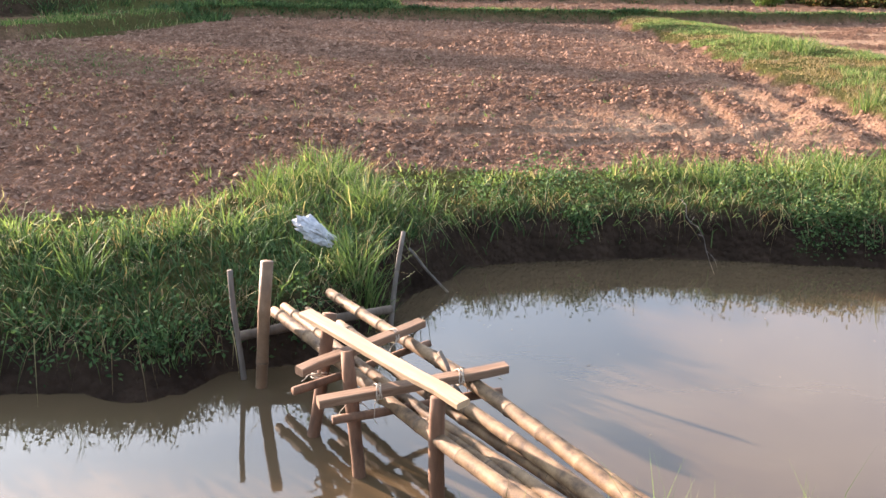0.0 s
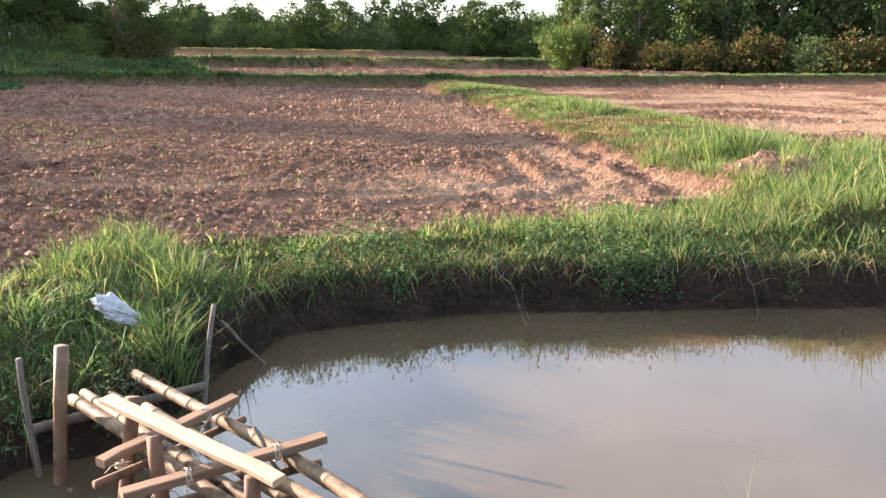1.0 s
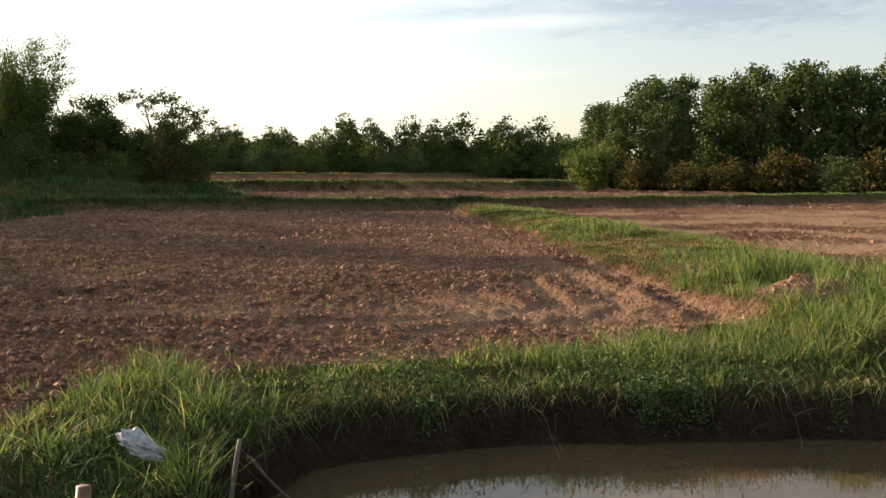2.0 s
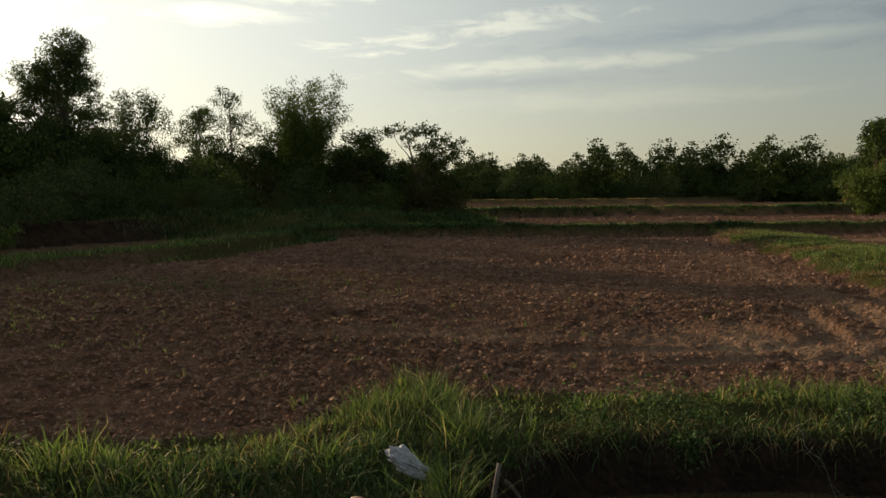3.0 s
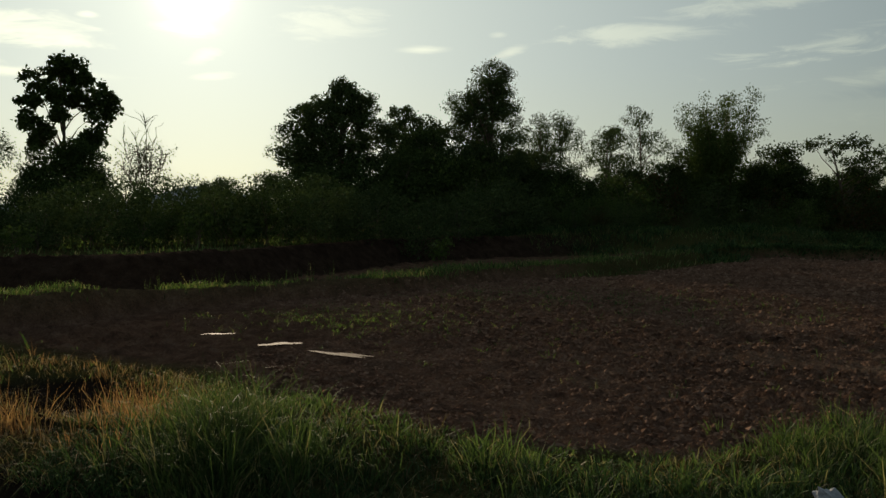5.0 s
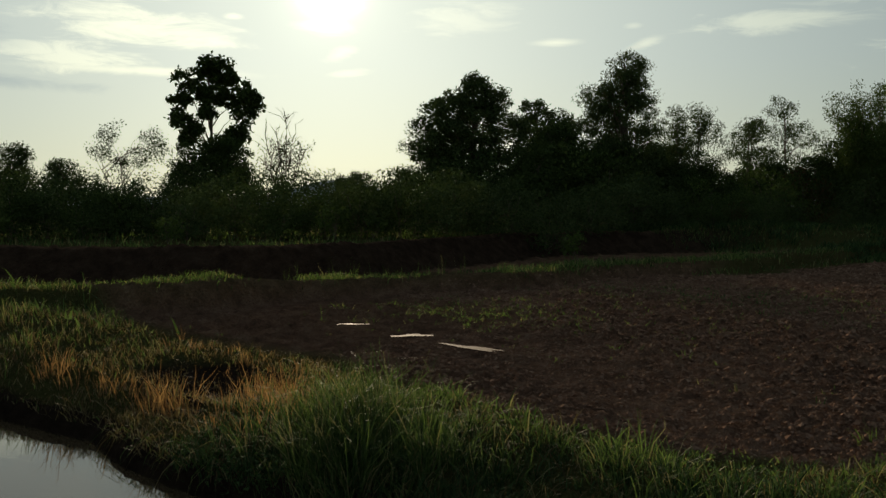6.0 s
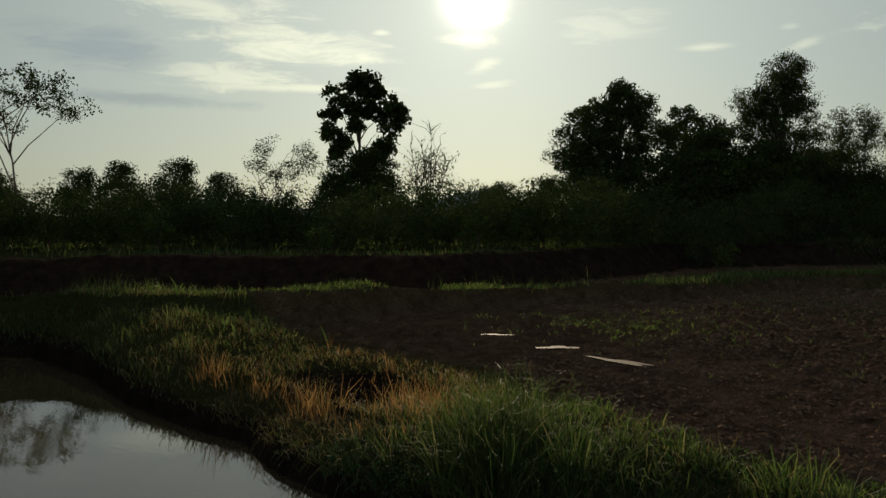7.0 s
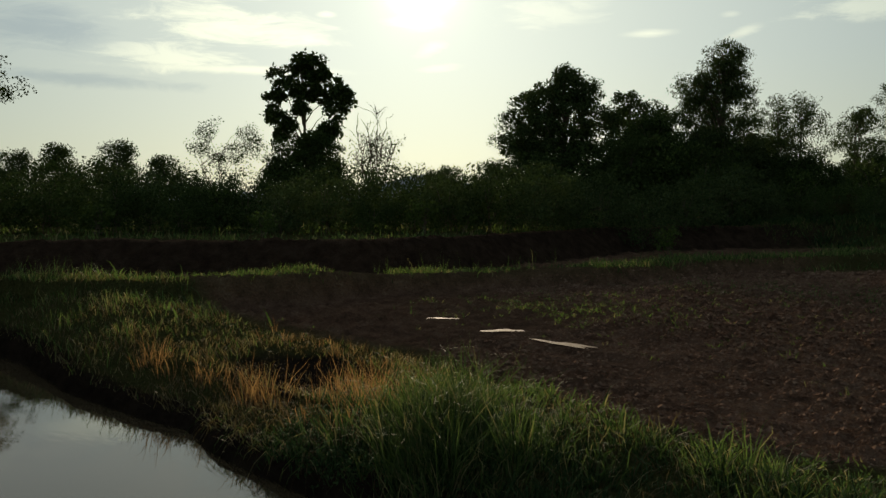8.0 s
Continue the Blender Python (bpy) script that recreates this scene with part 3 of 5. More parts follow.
    for pts in TRACKS:
        d, side = line_dist(x, y, pts)
        d = d + 0.05 * wob
        band = 1 - sstep(0.16, 0.26, d)
        h = h - 0.045 * band
        rib = np.sin(2 * np.pi * (0.35 * x + y + 0.6 * d) / 0.11)
        tread = np.maximum(tread, band)
        h = h + 0.018 * rib * band * (np.hypot(x, y) < 17)
        packed = np.maximum(packed, 0.5 * band * (1 - pool))
    near_pool = np.zeros(x.shape)
    for px, py, ra, rb, ang in PUDDLES:
        near_pool = np.maximum(near_pool, np.exp(-((x - px - 0.5) / (ra * 1.8)) ** 2 - ((y - py + 0.5) / 1.1) ** 2))
    if rough:
        r = (1 - pool) * (1 - 0.3 * near_pool) * (1 - np.minimum(1, turf)) * (s > 0.6) * (1 - 0.6 * packed) * (1 - 0.8 * tread)
        far = np.hypot(x, y)
        lump = fbm(x * 5.5, y * 5.5, 3, 51, 0.65)
        furrow = fbm(x * 0.35 + 0.1 * y, y * 2.0, 2, 55)
        wx, wy = x + 0.10 * fbm(x * 9, y * 9, 2, 81), y + 0.10 * fbm(x * 9, y * 9, 2, 82)
        grain = 0.5 + 0.9 * sstep(-0.2, 0.2, fbm(x * 0.5, y * 0.5, 2, 57))
        h = h + r * (0.07 * lump + (0.05 * clods(wx * 5.5, wy * 4.6, 301) + 0.07 * clods(wx * 13, wy * 11.5, 331)) * grain + 0.085 * furrow)
        h = h + r * sstep(39, 42, y) * (0.26 * fbm(x * 0.3, y * 1.1, 2, 58) + 0.22 * fbm(x * 1.6, y * 1.6, 2, 59))
        h = h + 0.10 * fbm(x * 3, y * 3, 3, 61) * np.minimum(1, turf) * (s > 0.25)
        h = h + (mud_and_shade > 0.3) * (s > 0.02) * 0.08 * fbm(x * 7, y * 7, 3, 63)
    return h, np.clip(turf, 0, 1), np.clip(mud_and_shade, 0, 1), np.clip(packed, 0, 1), s


def build_ground():
    az = np.concatenate([np.arange(-84, 46, 0.21), np.linspace(46.5, 275.5, 80)])
    az = np.radians(az)
    r = np.concatenate([[0.25, 0.8, 1.3, 1.8], 2.2 * 1.011 ** np.arange(92), 6.02 * 1.0062 ** np.arange(180), 18.3 * 1.006 ** np.arange(214)])
    r = np.concatenate([r, r[-1] * 1.015 ** np.arange(1, 75)])
    r = np.concatenate([r, r[-1] * 1.16 ** np.arange(1, 22)])
    R, A = np.meshgrid(r, az, indexing="ij")
    X, Y = R * np.sin(A), R * np.cos(A)
    h, turf, mud_and_shade, packed, s = land(X, Y)
    nr, na = R.shape
    i, j = np.meshgrid(np.arange(nr - 1), np.arange(na), indexing="ij")
    jn = (j + 1) % na
    q = np.stack([i * na + j, (i + 1) * na + j, (i + 1) * na + jn, i * na + jn], -1).reshape(-1, 4)
    q = q[:, ::-1]
    V = np.stack([X, Y, h], -1).reshape(-1, 3)
    V = np.vstack([V, [[0, 0, float(land(0.0, 0.0)[0])]]])
    c = len(V) - 1
    t = np.stack([np.full(na, c), np.arange(na), (np.arange(na) + 1) % na], -1)[:, ::-1]
    me = mesh_np("ground", V, q, t, [M_GROUND], True)
    for name, val in (("turf", turf), ("mud_and_shade", mud_and_shade), ("packed", packed)):
        a = me.attributes.new(name, "FLOAT", "POINT")
        a.data.foreach_set("value", np.append(val.ravel(), 0).astype(np.float32))
    tagged(new("ground", me), "brown ploughed clay field with grassy bunds and banks", "ground", kind="structure")
    # still water lies in the hollow
    gx, gy = np.meshgrid(np.linspace(-21, 15, 40), np.linspace(-6, 9, 20))
    v = np.stack([gx, gy, np.zeros_like(gx)], -1).reshape(-1, 3)
    a, b = np.meshgrid(np.arange(19), np.arange(39), indexing="ij")
    k = a * 40 + b
    me = mesh_np("water", v, np.stack([k, k + 1, k + 41, k + 40], -1).reshape(-1, 4), None, [M_WATER], True)
    tagged(new("water", me), "still muddy brown pond water mirroring the sky", "pond", kind="structure")
    for px, py, ra, rb, ang in PUDDLES:
        a = np.linspace(0, 2 * np.pi, 28, endpoint=False)
        rr = 0.78 + 0.2 * np.sin(3 * a + px) + 0.14 * np.sin(5 * a + 2 * py) + RNG.uniform(-0.09, 0.09, 28)
        u, v = ra * rr * np.cos(a), rb * rr * np.sin(a)
        ring = np.stack([px + u * math.cos(ang) - v * math.sin(ang), py + u * math.sin(ang) + v * math.cos(ang), np.full(28, 0.568)], -1)
        V = np.vstack([ring, [[px, py, 0.568]]])
        t = np.stack([np.arange(28), (np.arange(28) + 1) % 28, np.full(28, 28)], -1)
        tagged(new("puddle", mesh_np("puddle", V, None, t, [M_PUDDLE], True)), "shallow muddy puddle on the field, its sky glint painted pale", "puddle", "puddles")


build_ground()


# ---- clods of the ploughed field ----
def scatter(n, x0, x1, y0, y1):
    return RNG.uniform(x0, x1, n), RNG.uniform(y0, y1, n)


def build_clods():
    octa = np.array([(1, 0, -0.6), (0, 1, -0.6), (-1, 0, -0.6), (0, -1, -0.6), (0, 0, 1)], float)
    faces = np.array([(0, 1, 4), (1, 2, 4), (2, 3, 4), (3, 0, 4)])
    spots = []
    for n, box, lo, hi in ((85000, (-9, 7, 6.2, 13.5), 0.008, 0.034), (50000, (-14, 7, 13.5, 22), 0.014, 0.046), (26000, (-14, 9, 22, 37.5), 0.03, 0.085), (14000, (10.5, 28, 11, 42), 0.022, 0.07), (14000, (-9, 30, 41, 62), 0.05, 0.13)):
        x, y = scatter(n, *box)
        size = lo + (hi - lo) * RNG.random(n) ** 2.4
        spots.append((x, y, size))
    x, y, size = [np.concatenate(c) for c in zip(*spots)]
    x2, y2 = 6.9 + 0.55 * RNG.standard_normal(140), 10.3 + 0.5 * RNG.standard_normal(140)
    x, y, size = np.append(x, x2), np.append(y, y2), np.append(size, RNG.uniform(0.015, 0.06, 140))
    h, turf, mud_and_shade, packed, s = land(x, y)
    keep = (turf < 0.35) & (s > 0.8) & (RNG.random(len(x)) > packed * 0.85) & (np.min([np.hypot(x - p[0], (y - p[1]) * 2) / p[2] for p in PUDDLES], axis=0) > 0.6) & (vnoise(x * 0.9, y * 0.9, 91) + 0.7 * RNG.random(len(x)) > 0.38)
    x, y, h, size = x[keep], y[keep], h[keep], size[keep]
    n = len(x)
    turn = RNG.uniform(0, 2 * np.pi, n)
    V = octa[None] * (1 + 0.7 * (RNG.random((n, 5, 1)) - 0.5)) * RNG.uniform(0.7, 1.3, (n, 1, 3)) + RNG.normal(0, 0.22, (n, 5, 3))
    c, sn = np.cos(turn)[:, None], np.sin(turn)[:, None]
    V = np.stack([V[:, :, 0] * c - V[:, :, 1] * sn, V[:, :, 0] * sn + V[:, :, 1] * c, V[:, :, 2] * 0.45], -1) * size[:, None, None] * 1.25
    V += np.stack([x, y, h - size * 0.12], -1)[:, None]
    F = (faces[None] + 5 * np.arange(n)[:, None, None]).reshape(-1, 3)
    stuff("soil_clods", mesh_np("soil_clods", V.reshape(-1, 3), None, F, [M_CLOD]), "dry reddish-brown clay clods turned up by the plough", "clods")


build_clods()


# ---- grass and weeds ----
def blades(x, y, z, length, width, lean=0.5, droop=0.35, bearing=None, tilt=None, fall=0.0):
    """Bent, tapering blades: seven points, two quads and a tip each."""
    n = len(x)
    a = RNG.uniform(0, 2 * np.pi, n) if bearing is None else bearing
    out = np.stack([np.cos(a), np.sin(a), np.zeros(n)], -1)
    face = RNG.uniform(0, np.pi, n)
    wide = np.stack([np.cos(face), np.sin(face), np.zeros(n)], -1) * width[:, None]
    tilt = np.abs(RNG.normal(0, lean, n)) if tilt is None else tilt
    V = np.zeros((n, 7, 3))
    base = np.stack([x, y, z], -1)
    for k, u in enumerate((0.0, 0.4, 0.75, 1.0)):
        reach = tilt * u + droop * u * u * RNG.uniform(0.3, 1.6, n)
        up = u * (1 - 0.28 * np.minimum(1.6, reach)) - fall * u * u
        c = base + (out * reach[:, None] * 0.62 + np.array([0, 0, 1.0]) * up[:, None]) * length[:, None]
        w = (1.0, 0.85, 0.5, 0)[k]
        if k < 3:
            V[:, 2 * k], V[:, 2 * k + 1] = c - wide * w / 2, c + wide * w / 2
        else:
            V[:, 6] = c
    o = 7 * np.arange(n)[:, None]
    q = np.concatenate([np.array([[0, 1, 3, 2]]) + o, np.array([[2, 3, 5, 4]]) + o])
    return V.reshape(-1, 3), q, np.array([[4, 5, 6]]) + o


def grass_patch(name, label, mat, x, y, length, width, lean=0.5, droop=0.35, category="grass", sink=0.02):
    z = land(x, y)[0] - sink
    v, q, t = blades(x, y, z, length, width, lean, droop)
    return stuff(name, mesh_np(name, v, q, t, [mat]), label, category)


def clumped(x, y, seed):
    """Small clumps with bare gaps between them."""
    return tufted(x, y, seed) * np.clip(0.25 + 1.5 * vnoise(x * 4.2, y * 4.2, seed + 3), 0.3, 1.5)


def tufted(x, y, seed, strength=1.0):
    return np.clip(0.55 + strength * 1.5 * fbm(x * 1.4, y * 1.4, 3, seed), 0.12, 1.5)


def bank_points(n, x0, x1, y0, y1, smin, smax, tmin=0.3):
    x, y = scatter(n, x0, x1, y0, y1)
    h, turf, mud_and_shade, packed, s = land(x, y)
    ok = (turf > tmin * (0.5 + RNG.random(n))) & (s > smin) & (s < smax) & (y > 3)
    return x[ok], y[ok], s[ok]


def leaves(cx, cy, cz, size, mat_name, mat, flat=0.6):
    """Small pointed leaves about given places."""
    n = len(cx)
    d = RNG.normal(size=(n, 3))
    d[:, 2] *= flat
    d /= np.linalg.norm(d, axis=1)[:, None]
    e = np.cross(d, RNG.normal(size=(n, 3)))
    e /= np.linalg.norm(e, axis=1)[:, None]
    c, s = np.stack([cx, cy, cz], -1), size[:, None]
    V = np.stack([c, c + d * s * 0.5 + e * s * 0.27, c + d * s, c + d * s * 0.5 - e * s * 0.27], 1)
    return V.reshape(-1, 3), np.array([[0, 1, 2, 3]]) + 4 * np.arange(n)[:, None]


def tufts(name, label, mat, cx, cy, per, L, rad, width, lean=0.5, droop=0.5, category="grass"):
    """Blades that spring from common roots and fan outwards."""
    n = len(cx) * per
    X, Y = np.repeat(cx, per), np.repeat(cy, per)
    ox, oy = RNG.normal(0, 1, n), RNG.normal(0, 1, n)
    r = np.repeat(np.broadcast_to(rad, (len(cx),)), per)
    LL = np.repeat(np.broadcast_to(L, (len(cx),)), per) * RNG.uniform(0.35, 1.15, n)
    x, y = X + ox * r, Y + oy * r
    z = land(x, y)[0] - 0.02
    tilt = lean * np.hypot(ox, oy) * RNG.uniform(0.2, 1.0, n) + 0.05
    v, q, t = blades(x, y, z, LL, width * RNG.uniform(0.6, 1.4, n), 0, droop, np.arctan2(oy, ox) + RNG.normal(0, 0.5, n), tilt)
    return stuff(name, mesh_np(name, v, q, t, [mat]), label, category)


def weeds(name, label, x, y, per, low, high, size, spread, mat):
    X, Y = np.repeat(x, per) + RNG.normal(0, spread, len(x) * per), np.repeat(y, per) + RNG.normal(0, spread, len(x) * per)
    Z = np.repeat(land(x, y)[0], per) + RNG.uniform(low, high, len(X)) * np.repeat(RNG.uniform(0.5, 1.2, len(x)), per)
    v, q = leaves(X, Y, Z, size * RNG.uniform(0.6, 1.4, len(X)), "", None, 0.8)
    return stuff(name, mesh_np(name, v, q, None, [mat]), label, "weeds")


def face_share(x, s):
    """Fresh grass keeps to the top of the bank and thins out on its face."""
    return np.where(x > -0.4, 0.06 + 0.94 * sstep(0.42, 0.66, s), 0.10 + 0.9 * sstep(0.7, 1.4, s))


def build_near_grass():
    # the pond's far bank: short turf, then tufts of many heights
    x, y, s = bank_points(42000, -9, 9, 3.6, 12, 0.06, 3.0)
    k = clumped(x, y, 101)
    keep = (RNG.random(len(x)) < (0.25 + 0.7 * k) * face_share(x, s)) & ((x > -6.4) | (RNG.random(len(x)) < 0.35))
    x, y, k = x[keep], y[keep], k[keep]
    tall = np.interp(x, [-9, -5, -2.4, -1.5, -0.4, 1.5, 2.5, 6.5, 9], [0.10, 0.16, 0.14, 0.15, 0.13, 0.10, 0.13, 0.16, 0.2])
    length = tall * (0.4 + 0.7 * k) * RNG.uniform(0.5, 1.3, len(x))
    grass_patch("bank_turf", "short fresh green turf on the pond bank", M_GRASS, x, y, length, RNG.uniform(0.008, 0.015, len(x)), 0.6, 0.6)
    x, y, s = bank_points(9500, -9, 9, 3.6, 12, 0.08, 2.6)
    k = clumped(x, y, 105)
    keep = (RNG.random(len(x)) < (0.15 + 0.75 * k) * face_share(x, s)) & ((x > -6.4) | (RNG.random(len(x)) < 0.4))
    x, y, k = x[keep], y[keep], k[keep]
    tall = np.interp(x, [-9, -6.6, -5, -2.4, -1.5, -0.4, 0.2, 1.6, 2.2, 6.5, 9], [0.12, 0.14, 0.20, 0.15, 0.22, 0.24, 0.15, 0.15, 0.22, 0.30, 0.36])
    tufts("bank_grass", "tufted green grass on the pond bank", M_GRASS, x, y, 11, tall * (0.40 + 0.8 * k) * RNG.uniform(0.6, 1.4, len(x)), 0.045, 0.014, 0.55, 0.6)
    # long tussocks
    for cx, cy, r, n, L in ((-0.55, 5.75, 0.10, 9, 0.55), (-1.2, 7.4, 0.5, 60, 0.36), (-0.5, 7.0, 0.22, 20, 0.42), (-1.02, 5.74, 0.14, 7, 0.17), (-0.72, 5.86, 0.10, 6, 0.22), (-0.95, 8.0, 0.4, 36, 0.30), (-2.35, 5.35, 0.06, 4, 0.45), (-3.0, 5.6, 0.5, 16, 0.36),
                            (-5.5, 4.75, 0.5, 85, 0.72), (-4.9, 5.0, 0.4, 26, 0.46), (-6.0, 5.1, 0.5, 45, 0.60), (-4.2, 5.4, 0.5, 12, 0.28), (2.6, 8.5, 0.4, 22, 0.32), (4.0, 8.5, 0.7, 36, 0.32), (5.6, 8.5, 0.7, 44, 0.38), (7.6, 8.9, 1.0, 70, 0.5)):
        gx, gy = cx + r * RNG.standard_normal(n) * 0.6, cy + r * RNG.standard_normal(n) * 0.6
        tufts("grass_tussock", "long bright green grass tussock on the bank", M_GRASS, gx, gy, 24, L * RNG.uniform(0.5, 1.3, n), 0.05, 0.009, 0.36, 0.6)
    # leafy weeds on the bank face
    x, y, s = bank_points(3800, -0.7, 8.5, 5.3, 11, 0.26, 1.6)
    w = ((vnoise(x * 1.1, y * 1.1, 131) > 0.58) & (s < 0.75)) | ((x < 1.7) & (x > 0.3) & (vnoise(x * 2, y * 2, 132) > 0.3)) | ((x > 2.6) & (x < 5.0) & (s < 1.2)) | ((s < 1.1) & (vnoise(x * 3, y * 3, 134) > 0.78))
    weeds("bank_weeds", "small-leaved green weeds over the muddy bank", x[w], y[w], 16, 0.0, 0.24, 0.034, 0.08, M_WEED)
    x, y, s = bank_points(3200, -5, 0, 4.3, 8, 0.12, 1.3)
    w = vnoise(x * 1.7, y * 1.7, 139) > 0.5
    x, y = x[w], y[w]
    weeds("bank_weeds", "small-leaved green weeds among the bank grass", x[::5], y[::5], 8, 0.02, 0.24, 0.022, 0.06, M_WEED)
    x, y, s = bank_points(26000, -10, 8, 3.8, 9.5, 0.08, 1.8)
    w = (fbm(x * 0.9, y * 0.9, 3, 133) > -0.06) & ((x < -0.4) | (s > 0.55))
    x, y = x[w], y[w]
    grass_patch("bank_thatch", "brown dead grass among the green on the bank", M_THATCH, x, y, RNG.uniform(0.08, 0.26, len(x)), RNG.uniform(0.005, 0.010, len(x)), 0.9, 0.7)
    # rank dark grass on the shaded slope
    x, y, s = bank_points(22000, -7.5, 8.5, 3.8, 9, 0.10, 1.25)
    k = tufted(x, y, 143)
    keep = (RNG.random(len(x)) < (0.2 + 0.7 * k) * np.where(x > -0.4, 0.2, 0.8)) & (s < np.where(x > -0.4, 0.7, 1.25))
    x, y, k = x[keep], y[keep], k[keep]
    tufts("rank_grass", "rank dark green grass on the shaded bank slope", M_WEED, x, y, 8, 0.26 * (0.45 + 0.7 * k) * RNG.uniform(0.5, 1.3, len(x)), 0.04, 0.011, 0.55, 0.7)
    # weeds and dead stems clinging to the steep face
    x, y, s = bank_points(60000, -7, 9, 3.6, 9, 0.03, 0.30, 0.02)
    x, y = x[:3600], y[:3600]
    keep = (vnoise(x * 1.6, y * 1.6, 137) > 0.55) & ((x > -0.5) | (RNG.random(len(x)) < 0.2))
    weeds("face_weeds", "dark weeds clinging to the steep bank", x[keep], y[keep], 16, -0.06, 0.2, 0.036, 0.05, M_WEED)
    # grass that hangs over the edge towards the water
    for mat, count, name, label in ((M_GRASS, 650, "overhanging_grass", "green grass hanging over the bank edge"), (M_THATCH, 900, "hanging_straw", "dry straw and roots hanging from the bank")):
        x, y, s = bank_points(90000, -9, 9, 3.5, 9, 0.12, 0.55, 0.02)
        x, y = x[:count], y[:count]
        gx, gy = land(x + 0.05, y)[4] - land(x - 0.05, y)[4], land(x, y + 0.05)[4] - land(x, y - 0.05)[4]
        a = np.arctan2(-gy, -gx) + RNG.normal(0, 0.6, len(x))
        z = land(x, y)[0]
        v, q, t = blades(x, y, z, RNG.uniform(0.18, 0.45, len(x)), RNG.uniform(0.006, 0.012, len(x)), 0, 0.5, a, RNG.uniform(0.4, 0.9, len(x)), RNG.uniform(0.9, 1.4, len(x)))
        stuff(name, mesh_np(name, v, q, t, [mat]), label, "grass")
    # pale straw hanging at the water's edge
    x, y, s = bank_points(16000, -6, 8.5, 3.8, 9, 0.10, 0.5, 0.05)
    x, y = x[:380], y[:380]
    grass_patch("bank_straw", "pale dry straw hanging from the bank edge", M_STRAW, x, y, RNG.uniform(0.12, 0.4, len(x)), RNG.uniform(0.003, 0.006, len(x)), 0.9, 0.9)
    # scattered weeds and shoots on the field
    x, y = np.concatenate([RNG.normal(-8, 2.6, 520), RNG.normal(-10, 1.8, 420), RNG.uniform(-8, 5, 160)]), np.concatenate([RNG.normal(18, 1.5, 520), RNG.normal(12.3, 1.2, 420), RNG.uniform(8.8, 20, 160)])
    ok = (land(x, y)[1] < 0.2) & (x > -13)
    tufts("field_shoots", "sparse green shoots on the ploughed field", M_GRASS, x[ok], y[ok], 7, RNG.uniform(0.06, 0.16, ok.sum()), 0.05, 0.012, 0.6, 0.5)
    for cx, cy, rx, ry, n, L in ((-10.9, 4.75, 0.25, 0.15, 14, 0.46), (-9.7, 4.85, 0.35, 0.15, 18, 0.40), (-8.8, 4.95, 0.35, 0.15, 30, 0.48), (-7.3, 4.75, 0.3, 0.15, 14, 0.36), (-7.85, 5.8, 0.3, 0.3, 26, 0.46), (-7.2, 5.3, 0.25, 0.25, 16, 0.5), (-9.9, 6.6, 1.2, 0.25, 26, 0.22), (-6.6, 5.0, 0.2, 0.2, 10, 0.6)):
        gx, gy = cx + rx * RNG.standard_normal(n) * 0.8, cy + ry * RNG.standard_normal(n) * 0.7
        tufts("dry_grass", "dry orange-brown grass stalks on the bank", M_DRY, gx, gy, 8, L * RNG.uniform(0.3, 1.4, n), 0.06, 0.009, 0.3, 0.35, "dry grass")
    x, y, s = bank_points(15000, -18, -7.4, 3, 8, 0.1, 3.0)
    out = np.hypot((x + 8.9) / 1.6, (y - 5.75) / 0.8) > 0.8 + 0.4 * RNG.random(len(x))
    x, y, s = x[out], y[out], s[out]
    k = tufted(x, y, 141)
    dull = RNG.random(len(x)) < np.interp(x, [-18, -13, -11], [0.6, 0.75, 0.85])
    grass_patch("promontory_thatch", "dull brown grass on the low promontory", M_THATCH, x[dull], y[dull], 0.22 * k[dull] * RNG.uniform(0.5, 1.2, dull.sum()) + 0.04, RNG.uniform(0.008, 0.014, dull.sum()), 0.6, 0.6)
    x, y, k = x[~dull], y[~dull], k[~dull]
    grass_patch("promontory_grass", "rough green grass on the low promontory", M_GRASS, x, y, np.interp(x, [-18, -12, -10, -8], [0.5, 0.42, 0.2, 0.12]) * k * RNG.uniform(0.5, 1.2, len(x)) + 0.04, RNG.uniform(0.008, 0.015, len(x)), 0.45, 0.5)
    # grass on the camera's own bank
    x, y = scatter(16000, -5, 6, -3.2, 2.4)
    s = land(x, y)[4]
    x, y = x[s > 0.3], y[s > 0.3]
    grass_patch("near_bank_turf", "short trodden green turf on the near bank", M_GRASS, x, y, 0.09 * tufted(x, y, 191) * RNG.uniform(0.5, 1.2, len(x)) + 0.02, RNG.uniform(0.005, 0.010, len(x)), 0.7, 0.6)
    for cx, cy, n, L in ((0.84, 2.60, 34, 0.80), (0.78, 2.62, 16, 0.62), (1.52, 2.64, 10, 0.88), (1.46, 2.62, 12, 0.68), (1.33, 2.62, 20, 0.70), (1.2, 2.62, 12, 0.62), (0.25, 2.62, 20, 0.66), (0.33, 2.66, 14, 0.58), (2.0, 2.68, 16, 0.8)):
        gx, gy = cx + 0.06 * RNG.standard_normal(n), cy + 0.03 * RNG.standard_normal(n)
        z = np.maximum(land(gx, gy)[0], -0.1) - 0.02
        v, q, t = blades(gx, gy, z, 1.2 * L * RNG.uniform(0.55, 1.1, n), RNG.uniform(0.004, 0.008, n), 0.13, 0.22)
        stuff("shore_grass", mesh_np("shore_grass", v, q, t, [M_GRASS]), "thin green grass stems at the near shore", "grass")


